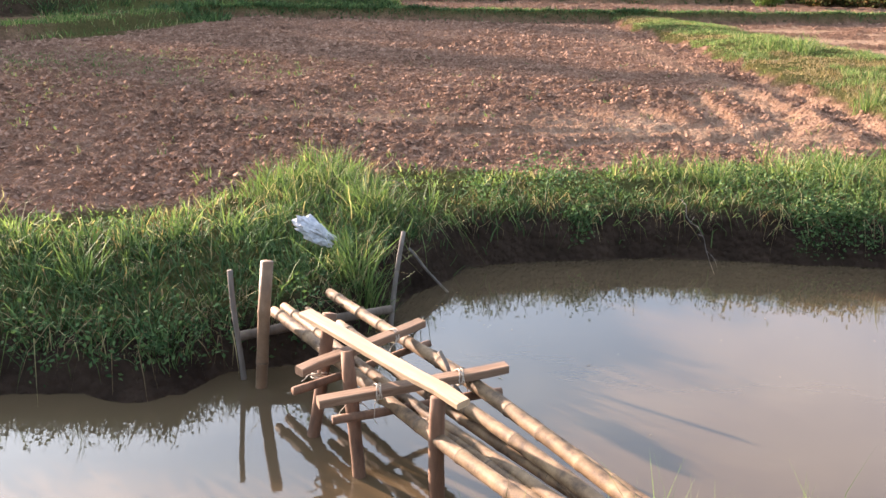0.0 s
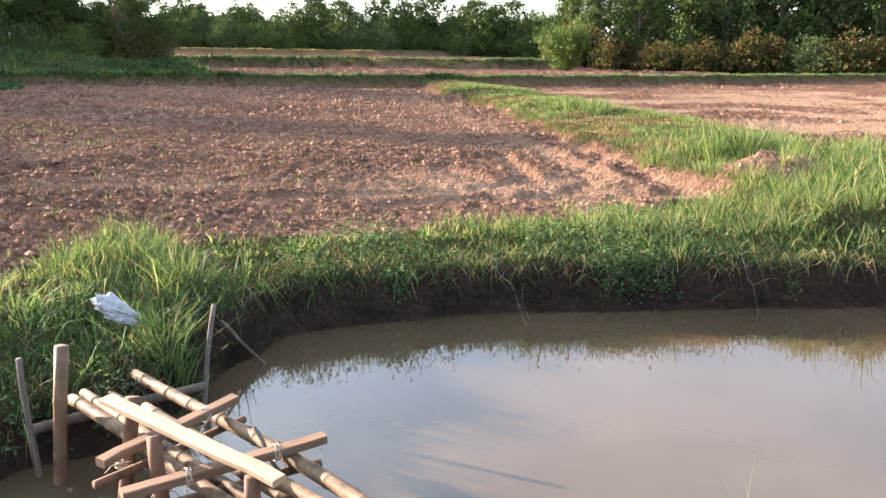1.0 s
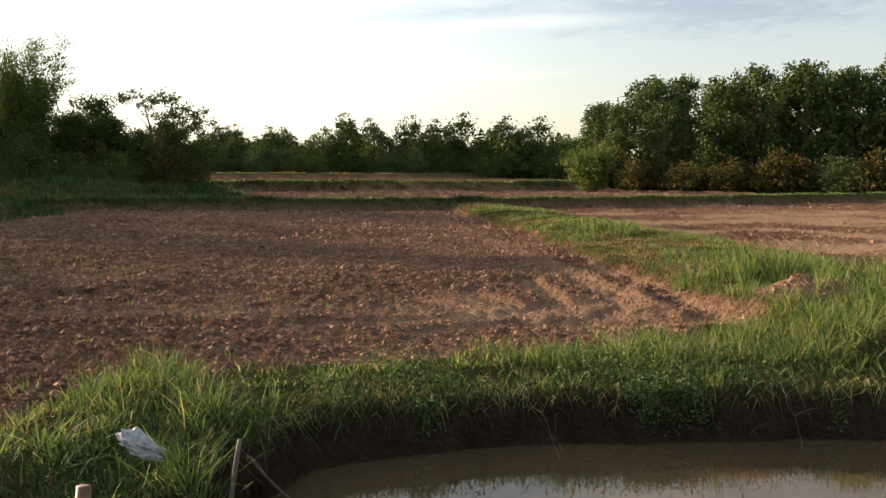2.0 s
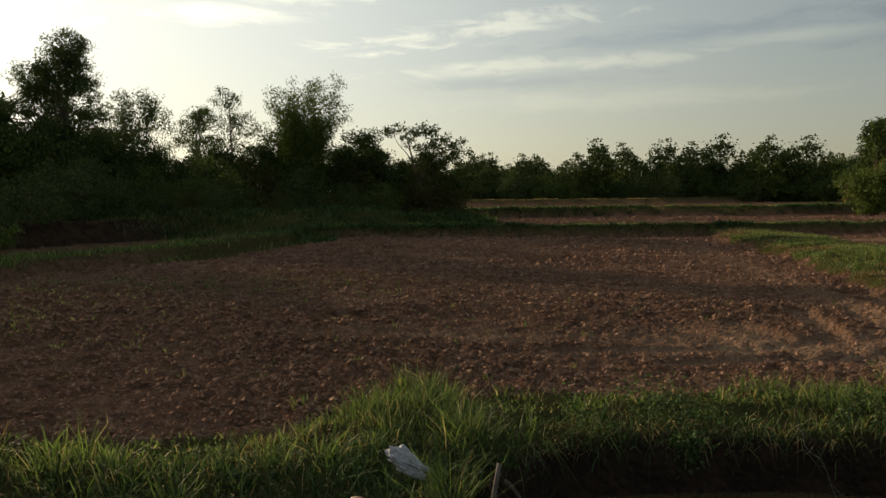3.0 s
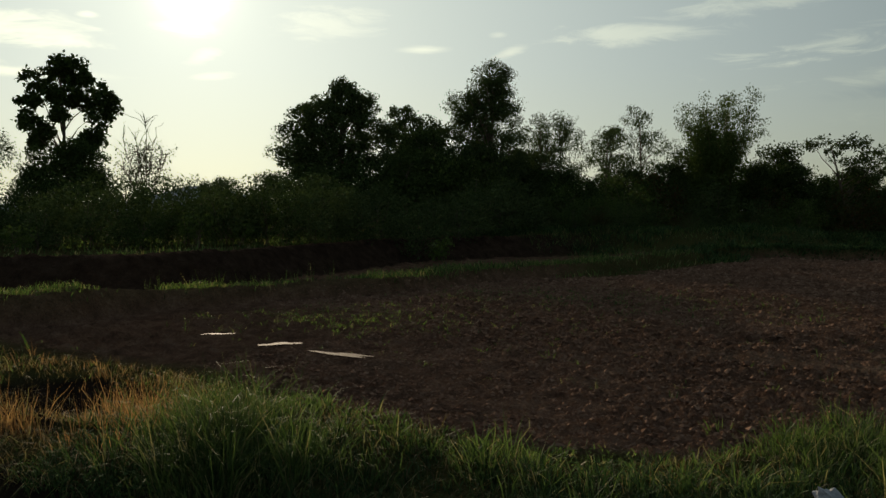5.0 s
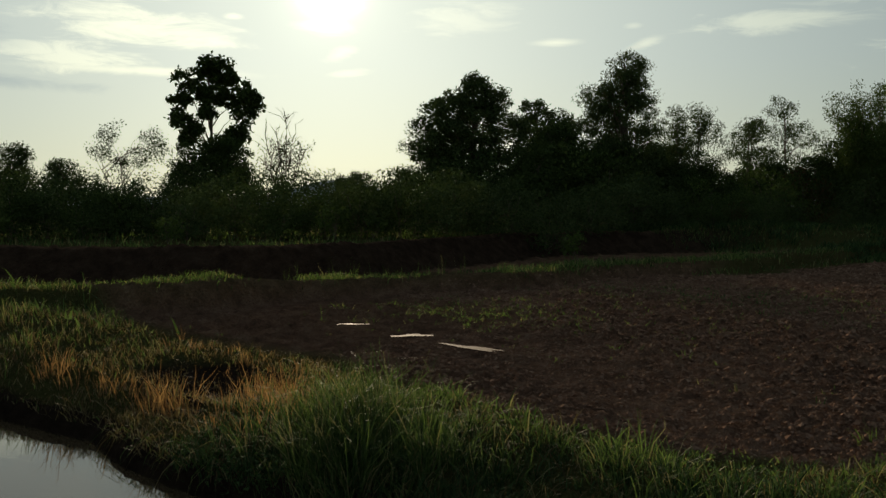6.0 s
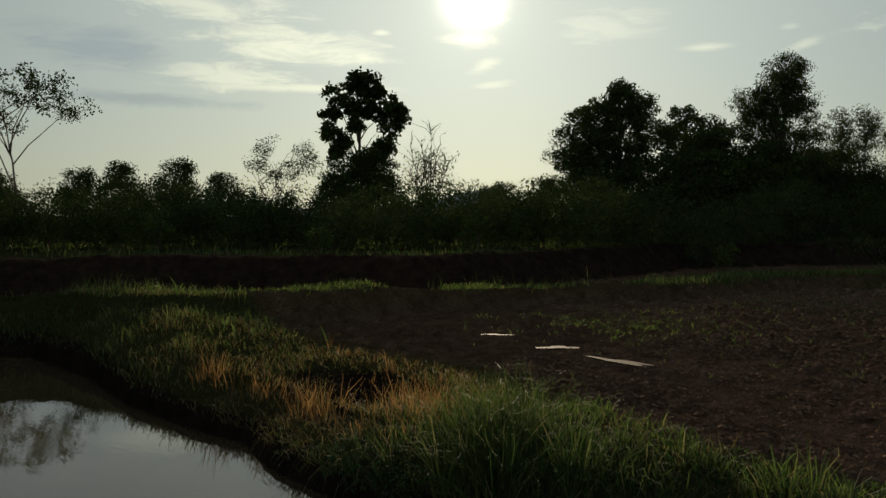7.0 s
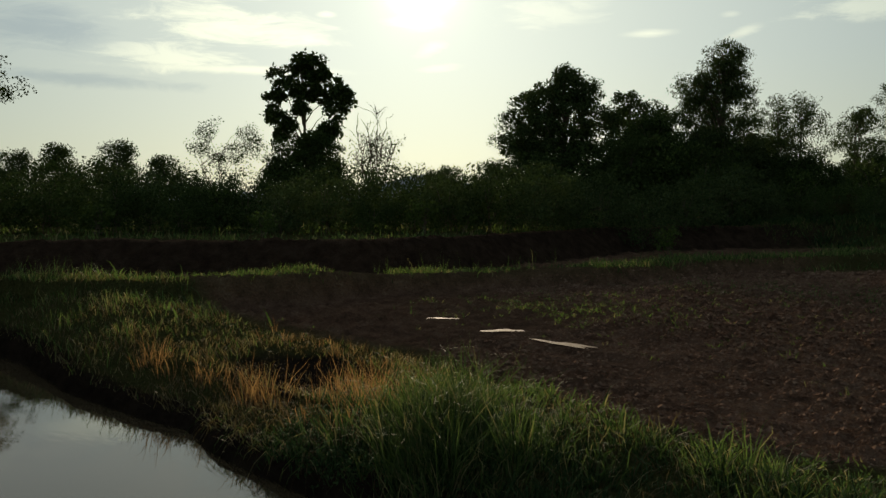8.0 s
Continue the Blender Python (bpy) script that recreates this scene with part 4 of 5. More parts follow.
def build_far_grass():
    # right bund
    x, y = scatter(95000, 5.5, 12, 8.5, 40)
    h, turf, mud_and_shade, packed, s = land(x, y)
    ok = (turf > 0.5) & (s > 1.2) & (RNG.random(len(x)) < np.interp(y, [8, 16, 40], [1, 0.8, 0.45]))
    x, y = x[ok], y[ok]
    k = tufted(x, y, 151)
    L = np.interp(y, [8.5, 12, 14, 40], [0.40, 0.30, 0.16, 0.14]) * k * RNG.uniform(0.5, 1.2, len(x)) + 0.04
    bare = fbm(x * 0.7, y * 0.7, 3, 153) > -0.26
    sear = (fbm(x * 0.5, y * 0.5, 3, 157) > 0.07) & (y > 13)
    ok = sear & bare
    grass_patch("bund_straw", "dry brownish grass on the broad field bund", M_THATCH, x[ok], y[ok], L[ok] * 0.8, np.interp(y[ok], [8, 40], [0.008, 0.018]), 0.6, 0.6)
    x, y, L = x[bare & ~sear], y[bare & ~sear], L[bare & ~sear]
    tx = np.concatenate([RNG.normal(7.7, 0.5, 70), RNG.normal(8.9, 0.6, 80), RNG.normal(8.4, 0.35, 50)])
    ty = np.concatenate([RNG.normal(12.5, 0.35, 70), RNG.normal(10.9, 0.5, 80), RNG.normal(21.3, 0.5, 50)])
    tufts("bund_tussock", "tall bright grass tussocks on the field bund", M_GRASS, tx, ty, 26, np.where(ty < 16, 0.55, 0.42) * RNG.uniform(0.7, 1.2, len(tx)), 0.07, 0.014, 0.35, 0.5)
    grass_patch("bund_grass", "sunlit green grass on the broad field bund", M_GRASS, x, y, L, np.interp(y, [8, 40], [0.008, 0.018]) * RNG.uniform(0.6, 1.2, len(x)), 0.45, 0.5)
    for pts, n, L, w, spread, name, mat in ((BUND_FAR, 13000, 0.13, 0.020, 0.2, "far_bund_grass", M_GRASS), (BUND_SECOND, 6000, 0.18, 0.045, 0.4, "second_bund_grass", M_GRASS), (BUND_THIRD, 4000, 0.2, 0.08, 0.5, "third_bund_grass", M_THATCH),
                                            (BUND_LEFT, 9000, 0.20, 0.018, 0.3, "left_bund_grass", M_GRASS), (BUND_LEFT[8:], 2600, 0.30, 0.028, 0.8, "field_corner_grass", M_GRASS), (LEFT_CREST[1:-1], 12000, 0.28, 0.022, 0.6, "plateau_edge_grass", M_GRASS)):
        p = np.array(pts)
        seg = np.hypot(*np.diff(p, axis=0).T)
        u = RNG.random(n) * seg.sum()
        i = np.minimum(np.searchsorted(np.cumsum(seg), u), len(seg) - 1)
        f = (u - np.concatenate([[0], np.cumsum(seg)])[i]) / seg[i]
        c = p[i] + f[:, None] * (p[i + 1] - p[i]) + RNG.normal(0, spread, (n, 2))
        x, y = c.T
        if name.endswith("d_bund_grass") or name == "far_bund_grass":
            y = y + 0.12
        ok = (land(x, y)[1] > 0.25) & (vnoise(x * 0.45, y * 0.45, 161) > (0.4 if name == "left_bund_grass" else 0.22))
        x, y = x[ok], y[ok]
        k = tufted(x, y, 171)
        grass_patch(name, "green grass along the crest of a field bund", mat, x, y, L * k * RNG.uniform(0.5, 1.3, len(x)) + 0.05, w * RNG.uniform(0.6, 1.3, len(x)), 0.4, 0.5)
    # dark blades added along the bunds' near sides to stand in for their shade
    for pts, n, off, low, L in ((BUND_FAR, 1500, 0.45, 0.12, 0.22), (BUND_SECOND, 1300, 0.75, 0.2, 0.34)):
        p = np.array(pts)
        i = RNG.integers(0, len(p) - 2, n)
        c = p[i] + RNG.random((n, 1)) * (p[i + 1] - p[i]) + RNG.normal(0, low, (n, 2))
        c[:, 1] -= off
        tufts("bund_face_shade", "dark blades added as shade on the steep side of a field bund", M_WEED, c[:, 0], c[:, 1], 6, L * RNG.uniform(0.5, 1.2, n), 0.1, L * 0.16, 0.4, 0.6, "weeds")
    # plateau under the trees
    x, y = scatter(20000, -60, -10, 6, 62)
    h, turf, mud_and_shade, packed, s = land(x, y)
    ok = (turf > 0.6) & (x < -12)
    x, y = x[ok], y[ok]
    grass_patch("plateau_grass", "tufted grass under the tree line", M_GRASS, x, y, 0.45 * tufted(x, y, 181) * RNG.uniform(0.5, 1.3, len(x)), RNG.uniform(0.03, 0.06, len(x)), 0.4, 0.5)


def build_corner_grass():
    """Rank clumps on the rough ground where the plateau runs out."""
    x, y = scatter(3600, -24, -3, 33, 56)
    turf = land(x, y)[1]
    ok = (turf > 0.5) & (vnoise(x * 0.55, y * 0.55, 211) > 0.35)
    x, y = x[ok], y[ok]
    L = 0.5 * tufted(x * 0.6, y * 0.6, 213) + 0.08
    half = RNG.random(len(x)) < 0.3 * (vnoise(x * 0.3, y * 0.3, 215) > 0.5)
    tufts("corner_grass", "rank green grass clumps below the grove", M_GRASS, x[half], y[half], 12, L[half], 0.16, 0.035, 0.4, 0.5)
    tufts("corner_weeds", "dark weedy clumps below the grove", M_WEED, x[~half], y[~half], 14, L[~half] * 1.15, 0.2, 0.05, 0.5, 0.6, "weeds")
    # tall thin stems along the left bund
    p = np.array(BUND_LEFT[6:10])
    i = RNG.integers(0, 3, 34)
    c = p[i] + RNG.random((34, 1)) * (p[i + 1] - p[i]) + RNG.normal(0, 0.25, (34, 2))
    c = c[vnoise(c[:, 0] * 0.5, c[:, 1] * 0.5, 217) > 0.45]
    tufts("bund_stems", "tall thin grass stems on the left bund", M_GRASS, c[:, 0], c[:, 1], 5, RNG.uniform(0.25, 0.6, len(c)), 0.06, 0.009, 0.15, 0.2)


build_near_grass()
build_far_grass()
build_corner_grass()


# ---- trees ----
def leaf_cloud(pile, centres, spread, per, size, squash=0.75, droop=0.0):
    """Leaves scattered about cluster centres."""
    c = np.repeat(np.asarray(centres, float), per, axis=0)
    n = len(c)
    sp = np.repeat(np.broadcast_to(spread, (len(centres),)), per)
    off = RNG.normal(size=(n, 3))
    off *= (1.3 * sp * RNG.random(n) ** 0.45 / np.linalg.norm(off, axis=1))[:, None]
    off[:, 2] *= squash
    c = c + off
    d = RNG.normal(size=(n, 3))
    d[:, 2] -= droop
    d /= np.linalg.norm(d, axis=1)[:, None]
    e = np.cross(d, RNG.normal(size=(n, 3)))
    e /= np.linalg.norm(e, axis=1)[:, None]
    s = size * RNG.uniform(0.6, 1.4, (n, 1))
    wd = 0.30 if droop < 1 else 0.16
    V = np.stack([c, c + d * s * 0.5 + e * s * wd, c + d * s, c + d * s * 0.5 - e * s * wd], 1)
    pile.add(V.reshape(-1, 3), np.array([[0, 1, 2, 3]]) + 4 * np.arange(n)[:, None])


def bend(a, b, k=5, sag=0.12):
    a, b = np.asarray(a, float), np.asarray(b, float)
    u = np.linspace(0, 1, k)[:, None]
    L = np.linalg.norm(b - a)
    return a + (b - a) * u + RNG.normal(0, sag * 0.25 * L, (k, 3)) * np.sin(np.pi * u) + np.array([0, 0, sag * L]) * np.sin(np.pi * u)


def tree(label, height, blobs, leaf_mat, leaf=0.2, per=26, clusters=90, trunk_r=0.14, trunk_to=0.75, spread=0.5, droop=0.0, stems=1, category="tree", name="tree", shell=0.55, bark=None):
    """A tapered trunk with limbs to leaf clusters that lie in rounded masses. blobs: x, y, z, rx, rz in shares of the height, weight."""
    top = new(name)
    wood, crown = Pile(), Pile()
    w = np.array([b[5] for b in blobs], float)
    pick = RNG.choice(len(blobs), clusters, p=w / w.sum())
    B = np.array([b[:5] for b in blobs])[pick] * height
    d = RNG.normal(size=(clusters, 3))
    d /= np.linalg.norm(d, axis=1)[:, None]
    rad = shell + (1 - shell) * RNG.random(clusters) ** 0.6
    cen = B[:, :3] + d * rad[:, None] * np.stack([B[:, 3], B[:, 3], B[:, 4]], -1)
    cen[:, 2] = np.maximum(cen[:, 2], 0.06 * height)
    axes = []
    for k in range(stems):
        foot = np.array([0, 0, -0.15]) + (RNG.normal(0, 0.18, 3) * [1, 1, 0] if stems > 1 else 0)
        tip = np.array([blobs[0][0] * height * 0.6, blobs[0][1] * height * 0.6, height * trunk_to]) + (RNG.normal(0, 0.09 * height, 3) * [1, 1, 0.3] if stems > 1 else 0)
        pts = bend(foot, tip, 8, 0.02)
        pts[:, 2] = np.linspace(foot[2], tip[2], 8)
        tube(wood, pts, np.linspace(trunk_r, trunk_r * 0.3, 8) / stems ** 0.5, 7)
        axes.append(pts)
    for i, c in enumerate(cen):
        if i % 7 and clusters > 60:
            continue
        ax = axes[i % stems]
        z = np.clip(c[2] - RNG.uniform(0.4, 1.5) * np.hypot(c[0], c[1]) - RNG.uniform(0.02, 0.12) * height, 0.12 * height, ax[-1, 2])
        a = np.array([np.interp(z, ax[:, 2], ax[:, 0]), np.interp(z, ax[:, 2], ax[:, 1]), z])
        tube(wood, bend(a, c, 5, 0.13), np.linspace(trunk_r * 0.30, trunk_r * 0.05, 5), 4, False)
    leaf_cloud(crown, cen, spread * RNG.uniform(0.7, 1.3, clusters), per, leaf, 0.75, droop)
    part("trunk", wood.mesh("trunk", [bark or M_BARK], True), top)
    part("crown", crown.mesh("crown", [leaf_mat]), top)
    return tagged(top, label, category)


def bamboo_clump(label, height, count, reach, leaf=0.2, per=16, name="bamboo_clump"):
    top = new(name)
    crown = Pile()
    cen = []
    for k in range(count):
        a = RNG.uniform(0, 2 * np.pi)
        foot = np.array([math.cos(a), math.sin(a), 0]) * RNG.uniform(0, 0.5)
        L = height * RNG.uniform(0.55, 1.02)
        rch = reach * RNG.uniform(0.25, 1.0)
        u = np.linspace(0, 1, 10)
        p = foot + np.stack([math.cos(a) * rch * u ** 2.2, math.sin(a) * rch * u ** 2.2, L * (u - 0.12 * u ** 5)], -1)
        wood = Pile()
        tube(wood, p, np.linspace(0.045, 0.008, 10), 5, False)
        part("culm", wood.mesh("culm", [M_CULM], True), top)
        for j in range(2, 10):
            cen += [p[j] + RNG.normal(0, 0.28, 3) for _ in range(2 + (j > 4))]
    cen = np.array(cen)
    cen[:, 2] = np.maximum(cen[:, 2], 0.3)
    leaf_cloud(crown, cen, 0.34, per, leaf, 0.9, 1.2)
    part("crown", crown.mesh("crown", [M_LEAF_BAMBOO]), top)
    return tagged(top, label, "bamboo")


def twiggy(label, height, stems):
    """Thin upright stems with fine arching twigs and few leaves."""
    top = new("tree")
    wood, crown, tips = Pile(), Pile(), []
    for k in range(stems):
        a, L = RNG.uniform(0, 2 * np.pi), height * RNG.uniform(0.55, 1.0)
        u = np.linspace(0, 1, 7)
        lean = RNG.uniform(0.4, 1.7)
        pts = np.stack([math.cos(a) * lean * u ** 1.5, math.sin(a) * lean * u ** 1.5, L * u - 0.1], -1) + RNG.normal(0, 0.06, (7, 3)) * u[:, None]
        tube(wood, pts, np.linspace(0.055, 0.012, 7), 5, False)
        for q in range(20):
            f = RNG.uniform(0.4, 1.0)
            c = np.array([np.interp(f, u, pts[:, i]) for i in range(3)])
            e = c + RNG.normal(0, 0.55, 3) + [0, 0, RNG.uniform(0.1, 0.9)]
            tube(wood, bend(c, e, 5, 0.15), np.linspace(0.022, 0.008, 5), 4, False)
            tips += [e, (c + e) / 2]
    tips = np.array(tips)
    leaf_cloud(crown, tips[tips[:, 2] < 0.8 * height], 0.28, 7, 0.13)
    part("trunk", wood.mesh("trunk", [M_BARK], True), top)
    part("crown", crown.mesh("crown", [M_LEAF]), top)
    return tagged(top, label, "tree")


def put(ob, x, y, s=1.0, turn=None, sink=0.1):
    z = float(land(np.array([x]), np.array([y]), False)[0][0]) - sink
    ob.matrix_basis = pose(x, y, z, 0, 0, RNG.uniform(0, 360) if turn is None else turn) @ Matrix.Diagonal((s, s, s, 1))
    return ob


def put_copy(ob, x, y, s, group="", turn=None):
    z = float(land(np.array([x]), np.array([y]), False)[0][0]) - 0.1
    c = copy_thing(ob, Matrix.Identity(4))
    c.matrix_basis = pose(x, y, z, 0, 0, RNG.uniform(0, 360) if turn is None else turn) @ Matrix.Diagonal((s, s, s * RNG.uniform(0.92, 1.08), 1))
    if group:
        tagged(c, group=group)
    return c


def lobes(height, *rows):
    """Rounded leaf masses from across, up and radius in metres."""
    return [(x / height, RNG.uniform(-0.45, 0.45) * r / height, z / height, r / height, 0.9 * r / height, r ** 1.4) for x, z, r in rows]


def lobed(label, height, rows, mat, leaf=0.19, per=36, dense=10, trunk_r=0.16, spread=0.42, droop=0.3, trunk_to=0.85, stems=1, name="tree"):
    rows = [(x * 1.08, z, r * 1.1) for x, z, r in rows]
    n = int(sum(r * r for _, _, r in rows) * dense * 1.15) + 20
    if leaf < 0.24:
        leaf, per, n, spread = leaf * 0.68, int(per * 1.5), int(n * 1.45), spread * 0.85
    return tree(label, height, lobes(height, *rows), mat, leaf, per, n, trunk_r, trunk_to, spread, droop, stems, "tree", name, 0.35)


ROUND = [(0, 0, 0.66, 0.24, 0.24, 3), (0.18, 0.05, 0.55, 0.18, 0.16, 2), (-0.17, -0.06, 0.52, 0.18, 0.17, 2), (0.02, 0.16, 0.48, 0.18, 0.16, 1.5), (0, -0.15, 0.80, 0.14, 0.14, 1.2), (0.05, 0, 0.3, 0.2, 0.14, 1)]
TALL = [(0.0, 0, 0.84, 0.10, 0.15, 2.4), (-0.06, 0.02, 0.64, 0.12, 0.16, 2.2), (0.06, -0.02, 0.56, 0.12, 0.16, 2), (-0.08, 0.0, 0.40, 0.14, 0.14, 1.6), (0.07, 0, 0.30, 0.14, 0.14, 1.4)]
SLIM = [(0.0, 0, 0.80, 0.10, 0.17, 2), (0.05, 0.02, 0.58, 0.12, 0.12, 1.4), (-0.06, -0.02, 0.48, 0.12, 0.12, 1.2), (0, 0, 0.3, 0.12, 0.12, 0.8)]
SHRUB = [(0, 0, 0.5, 0.42, 0.42, 3), (0.3, 0.1, 0.35, 0.32, 0.32, 2), (-0.3, -0.1, 0.38, 0.32, 0.32, 2), (0.05, -0.3, 0.32, 0.3, 0.3, 1.5), (0, 0.3, 0.3, 0.3, 0.28, 1.5)]
UMBRELLA = [(0.0, 0, 0.86, 0.30, 0.09, 3), (0.22, 0.05, 0.76, 0.16, 0.07, 1.4), (-0.24, 0, 0.74, 0.18, 0.08, 1.5), (-0.1, 0.15, 0.66, 0.14, 0.06, 0.8)]

# tree line of the left plateau, one by one
put(bamboo_clump("tall arching green bamboo clump by the fields", 8.2, 46, 1.75, 0.14, 54), -13.4, 48.0)
put(lobed("flat-topped sparse tree with dark clustered leaves", 5.9, ((-1.9, 5.2, 0.5), (-0.9, 4.9, 0.55), (0.2, 5.2, 0.6), (1.2, 4.5, 0.6), (2.0, 3.9, 0.7), (0.2, 3.9, 0.8), (-0.5, 2.8, 1.2), (1.3, 2.8, 1.2), (0.3, 1.6, 1.6)), M_LEAF, 0.2, 30, 12, 0.11, 0.32), -7.0, 51.5, turn=8)
put(lobed("slender pale-leaved tree in the tree line", 7.5, ((-0.5, 6.7, 0.7), (-0.5, 5.5, 0.8), (0.6, 5.2, 0.8), (1.0, 4.2, 0.9), (-0.4, 4.2, 0.8), (0.2, 2.6, 1.2)), M_LEAF_EUC, 0.19, 34, 15, 0.09, 0.36, 1.2), -17.9, 48.8, turn=20)
put(lobed("slender pale-leaved tree in the tree line", 6.6, ((0.3, 5.8, 0.7), (-0.5, 4.8, 0.8), (0.5, 4.0, 0.9), (0, 2.4, 1.2)), M_LEAF_EUC, 0.19, 34, 15, 0.08, 0.36, 1.2), -20.6, 49.6, turn=22)
put(lobed("slender pale-leaved tree in the tree line", 7.0, ((0, 6.2, 0.75), (0.5, 5.2, 0.8), (-0.5, 4.6, 0.9), (0.2, 3.4, 1.1), (0, 2.0, 1.3)), M_LEAF_EUC, 0.19, 36, 18, 0.08, 0.4, 1.2), -21.6, 45.2, turn=25)
put(lobed("slender pale-leaved tree in the tree line", 6.2, ((0.2, 5.4, 0.7), (-0.5, 4.5, 0.8), (0.6, 3.8, 0.8), (0, 2.2, 1.2)), M_LEAF_EUC, 0.19, 34, 15, 0.08, 0.36, 1.2), -19.3, 46.2, turn=23)
put(lobed("tall dense eucalyptus with drooping leaves", 9.6, ((0.1, 8.7, 0.9), (-0.1, 7.7, 1.1), (0.5, 7.3, 0.9), (-1.3, 7.2, 0.9), (-1.0, 6.3, 1.1), (0.5, 6.2, 1.4), (-1.4, 5.0, 1.3), (0.9, 4.6, 1.5), (-0.3, 3.4, 1.8)), M_LEAF_EUC, 0.2, 72, 15, 0.17, 0.42, 1.2), -24.1, 41.5, turn=30)
put(lobed("slender dark eucalyptus beside the tall one", 7.0, ((0, 6.1, 0.7), (0.1, 5.0, 0.9), (0.1, 3.8, 1.0), (0, 2.4, 1.3)), M_LEAF_EUC, 0.19, 46, 12, 0.12, 0.4, 1.2), -22.3, 44.0, turn=27)
put(lobed("broad dense tree with an uneven pointed crown", 9.4, ((0.1, 8.6, 0.6), (0.2, 7.7, 1.0), (1.2, 7.4, 1.0), (-1.1, 7.0, 1.2), (0.1, 5.9, 2.0), (2.0, 5.4, 1.4), (-0.4, 4.0, 2.2), (1.7, 3.4, 1.8), (-1.6, 4.6, 1.3)), M_LEAF_EUC, 0.2, 58, 13, 0.2, 0.45, 0.6), -33.5, 39.8, turn=40)
put(lobed("dark broad-leaved tree behind the eucalypts", 8.6, ((-0.4, 7.8, 0.9), (0.9, 7.2, 0.9), (-1.0, 6.6, 0.8), (1.4, 6.2, 0.8), (0.1, 5.6, 0.8), (0.3, 4.0, 1.6)), M_LEAF, 0.22, 38, 12, 0.15, 0.4), -34.0, 47.6, turn=35)
put(lobed("dark broad-leaved tree at the edge of the grove", 8.4, ((0.7, 7.5, 0.9), (-0.2, 7.2, 0.9), (-0.9, 6.0, 1.0), (-1.3, 4.8, 0.9), (0.3, 5.4, 1.4), (0.2, 3.4, 1.8)), M_LEAF, 0.2, 36, 12, 0.15, 0.38), -36.6, 40.2, turn=43)
put(lobed("tall lone tree with dark clustered leaves", 11.8, ((-0.5, 10.8, 0.9), (0.5, 10.7, 0.7), (-1.7, 9.9, 0.8), (0.6, 9.8, 0.8), (1.9, 9.0, 0.8), (-2.2, 8.4, 0.65), (-2.0, 7.2, 0.7), (1.8, 7.6, 0.7), (1.5, 6.4, 0.75), (-0.4, 7.7, 0.55), (2.7, 8.5, 0.5), (-0.6, 9.0, 0.7), (0.7, 8.6, 0.6), (-1.2, 6.6, 0.55), (0.9, 5.6, 0.7), (-1.6, 5.9, 0.5)),
          M_LEAF, 0.25, 58, 22, 0.17, 0.3, 0.3), -52.1, 34.0, turn=57)
put(lobed("dense dark tree below the tall lone one", 6.2, ((0, 5.0, 1.0), (-1.4, 4.6, 1.1), (1.2, 4.4, 1.1), (0, 3.2, 2.0), (-1.6, 2.4, 1.6), (1.6, 2.4, 1.6)), M_LEAF, 0.22, 36, 9, 0.14, 0.45), -50.4, 33.2, turn=57)
put(twiggy("nearly bare twiggy tree with thin upright branches", 7.2, 9), -46.6, 35.9)
put(lobed("small open-crowned tree with feathery leaves", 6.8, ((-1.2, 5.8, 0.6), (-1.6, 4.8, 0.7), (1.3, 5.6, 0.8), (1.7, 4.7, 0.7), (0.6, 4.4, 0.7), (-0.4, 4.2, 0.6), (-0.6, 6.3, 0.4)), M_LEAF, 0.17, 16, 22, 0.07, 0.4, 0, 0.6, 3), -53.2, 28.2, turn=62)
put(tree("umbrella-crowned tree with bare forked limbs", 9.0, UMBRELLA, M_LEAF, 0.14, 46, 100, 0.12, 0.62, 0.42, 0, 2), -47.2, 10.4, turn=70)

# shrubs and low trees that close the line
bushes = [put(tree("dense green shrub under the tree line", 3.2, SHRUB, mt, 0.115, 46, 70, 0.05, 0.6, 0.42, 0.3, 3, "shrub", "shrub"), x, y)
          for mt, x, y in ((M_LEAF, -26.5, 40.5), (M_LEAF_EUC, -29.5, 39), (M_LEAF_BAMBOO, -10.5, 51), (M_LEAF_RUST, -6.5, 50))]
for b in bushes:
    tagged(b, group="shrubs of the tree line")
for az in np.arange(-84, -6, 1.55):
    for row in range(2):
        a = radians(az + RNG.uniform(-0.8, 0.8))
        dist = (np.interp(az, [-84, -60, -45, -33, -20, -7], [48, 51, 48, 45.5, 48, 53]) if row else np.interp(az, [-84, -60, -45, -33, -25, -20, -7], [33, 31, 29.5, 37, 43, 46, 52])) + RNG.uniform(-1.2, 1.5)
        size = RNG.uniform(0.7, 1.15) * (1.3 if row else 0.85) * np.interp(az, [-84, -50, -40, -30, -25, -14, -7], [0.95, 0.9, 1.0, 1.0, 0.85, 0.8, 0.65])
        which = RNG.choice(4, p=[0.42, 0.3, 0.2, 0.08] if az > -33 else [0.6, 0.37, 0.03, 0.0])
        put_copy(bushes[which], dist * math.sin(a), dist * math.cos(a), size, "shrubs of the tree line")
for i in range(24):
    x, y = RNG.uniform(-19, -5.5), RNG.uniform(36, 46)
    if land(np.array([x]), np.array([y]), False)[1][0] > 0.5:
        put_copy(bushes[RNG.choice([0, 1, 3])], x, y, RNG.uniform(0.22, 0.5), "shrubs of the rough corner")
low = put(tree("low round tree standing among shrubs", 5.2, ROUND, M_LEAF, 0.13, 70, 130, 0.11, 0.7, 0.42), -59.2, 19.3)
tagged(low, group="low trees of the tree line")
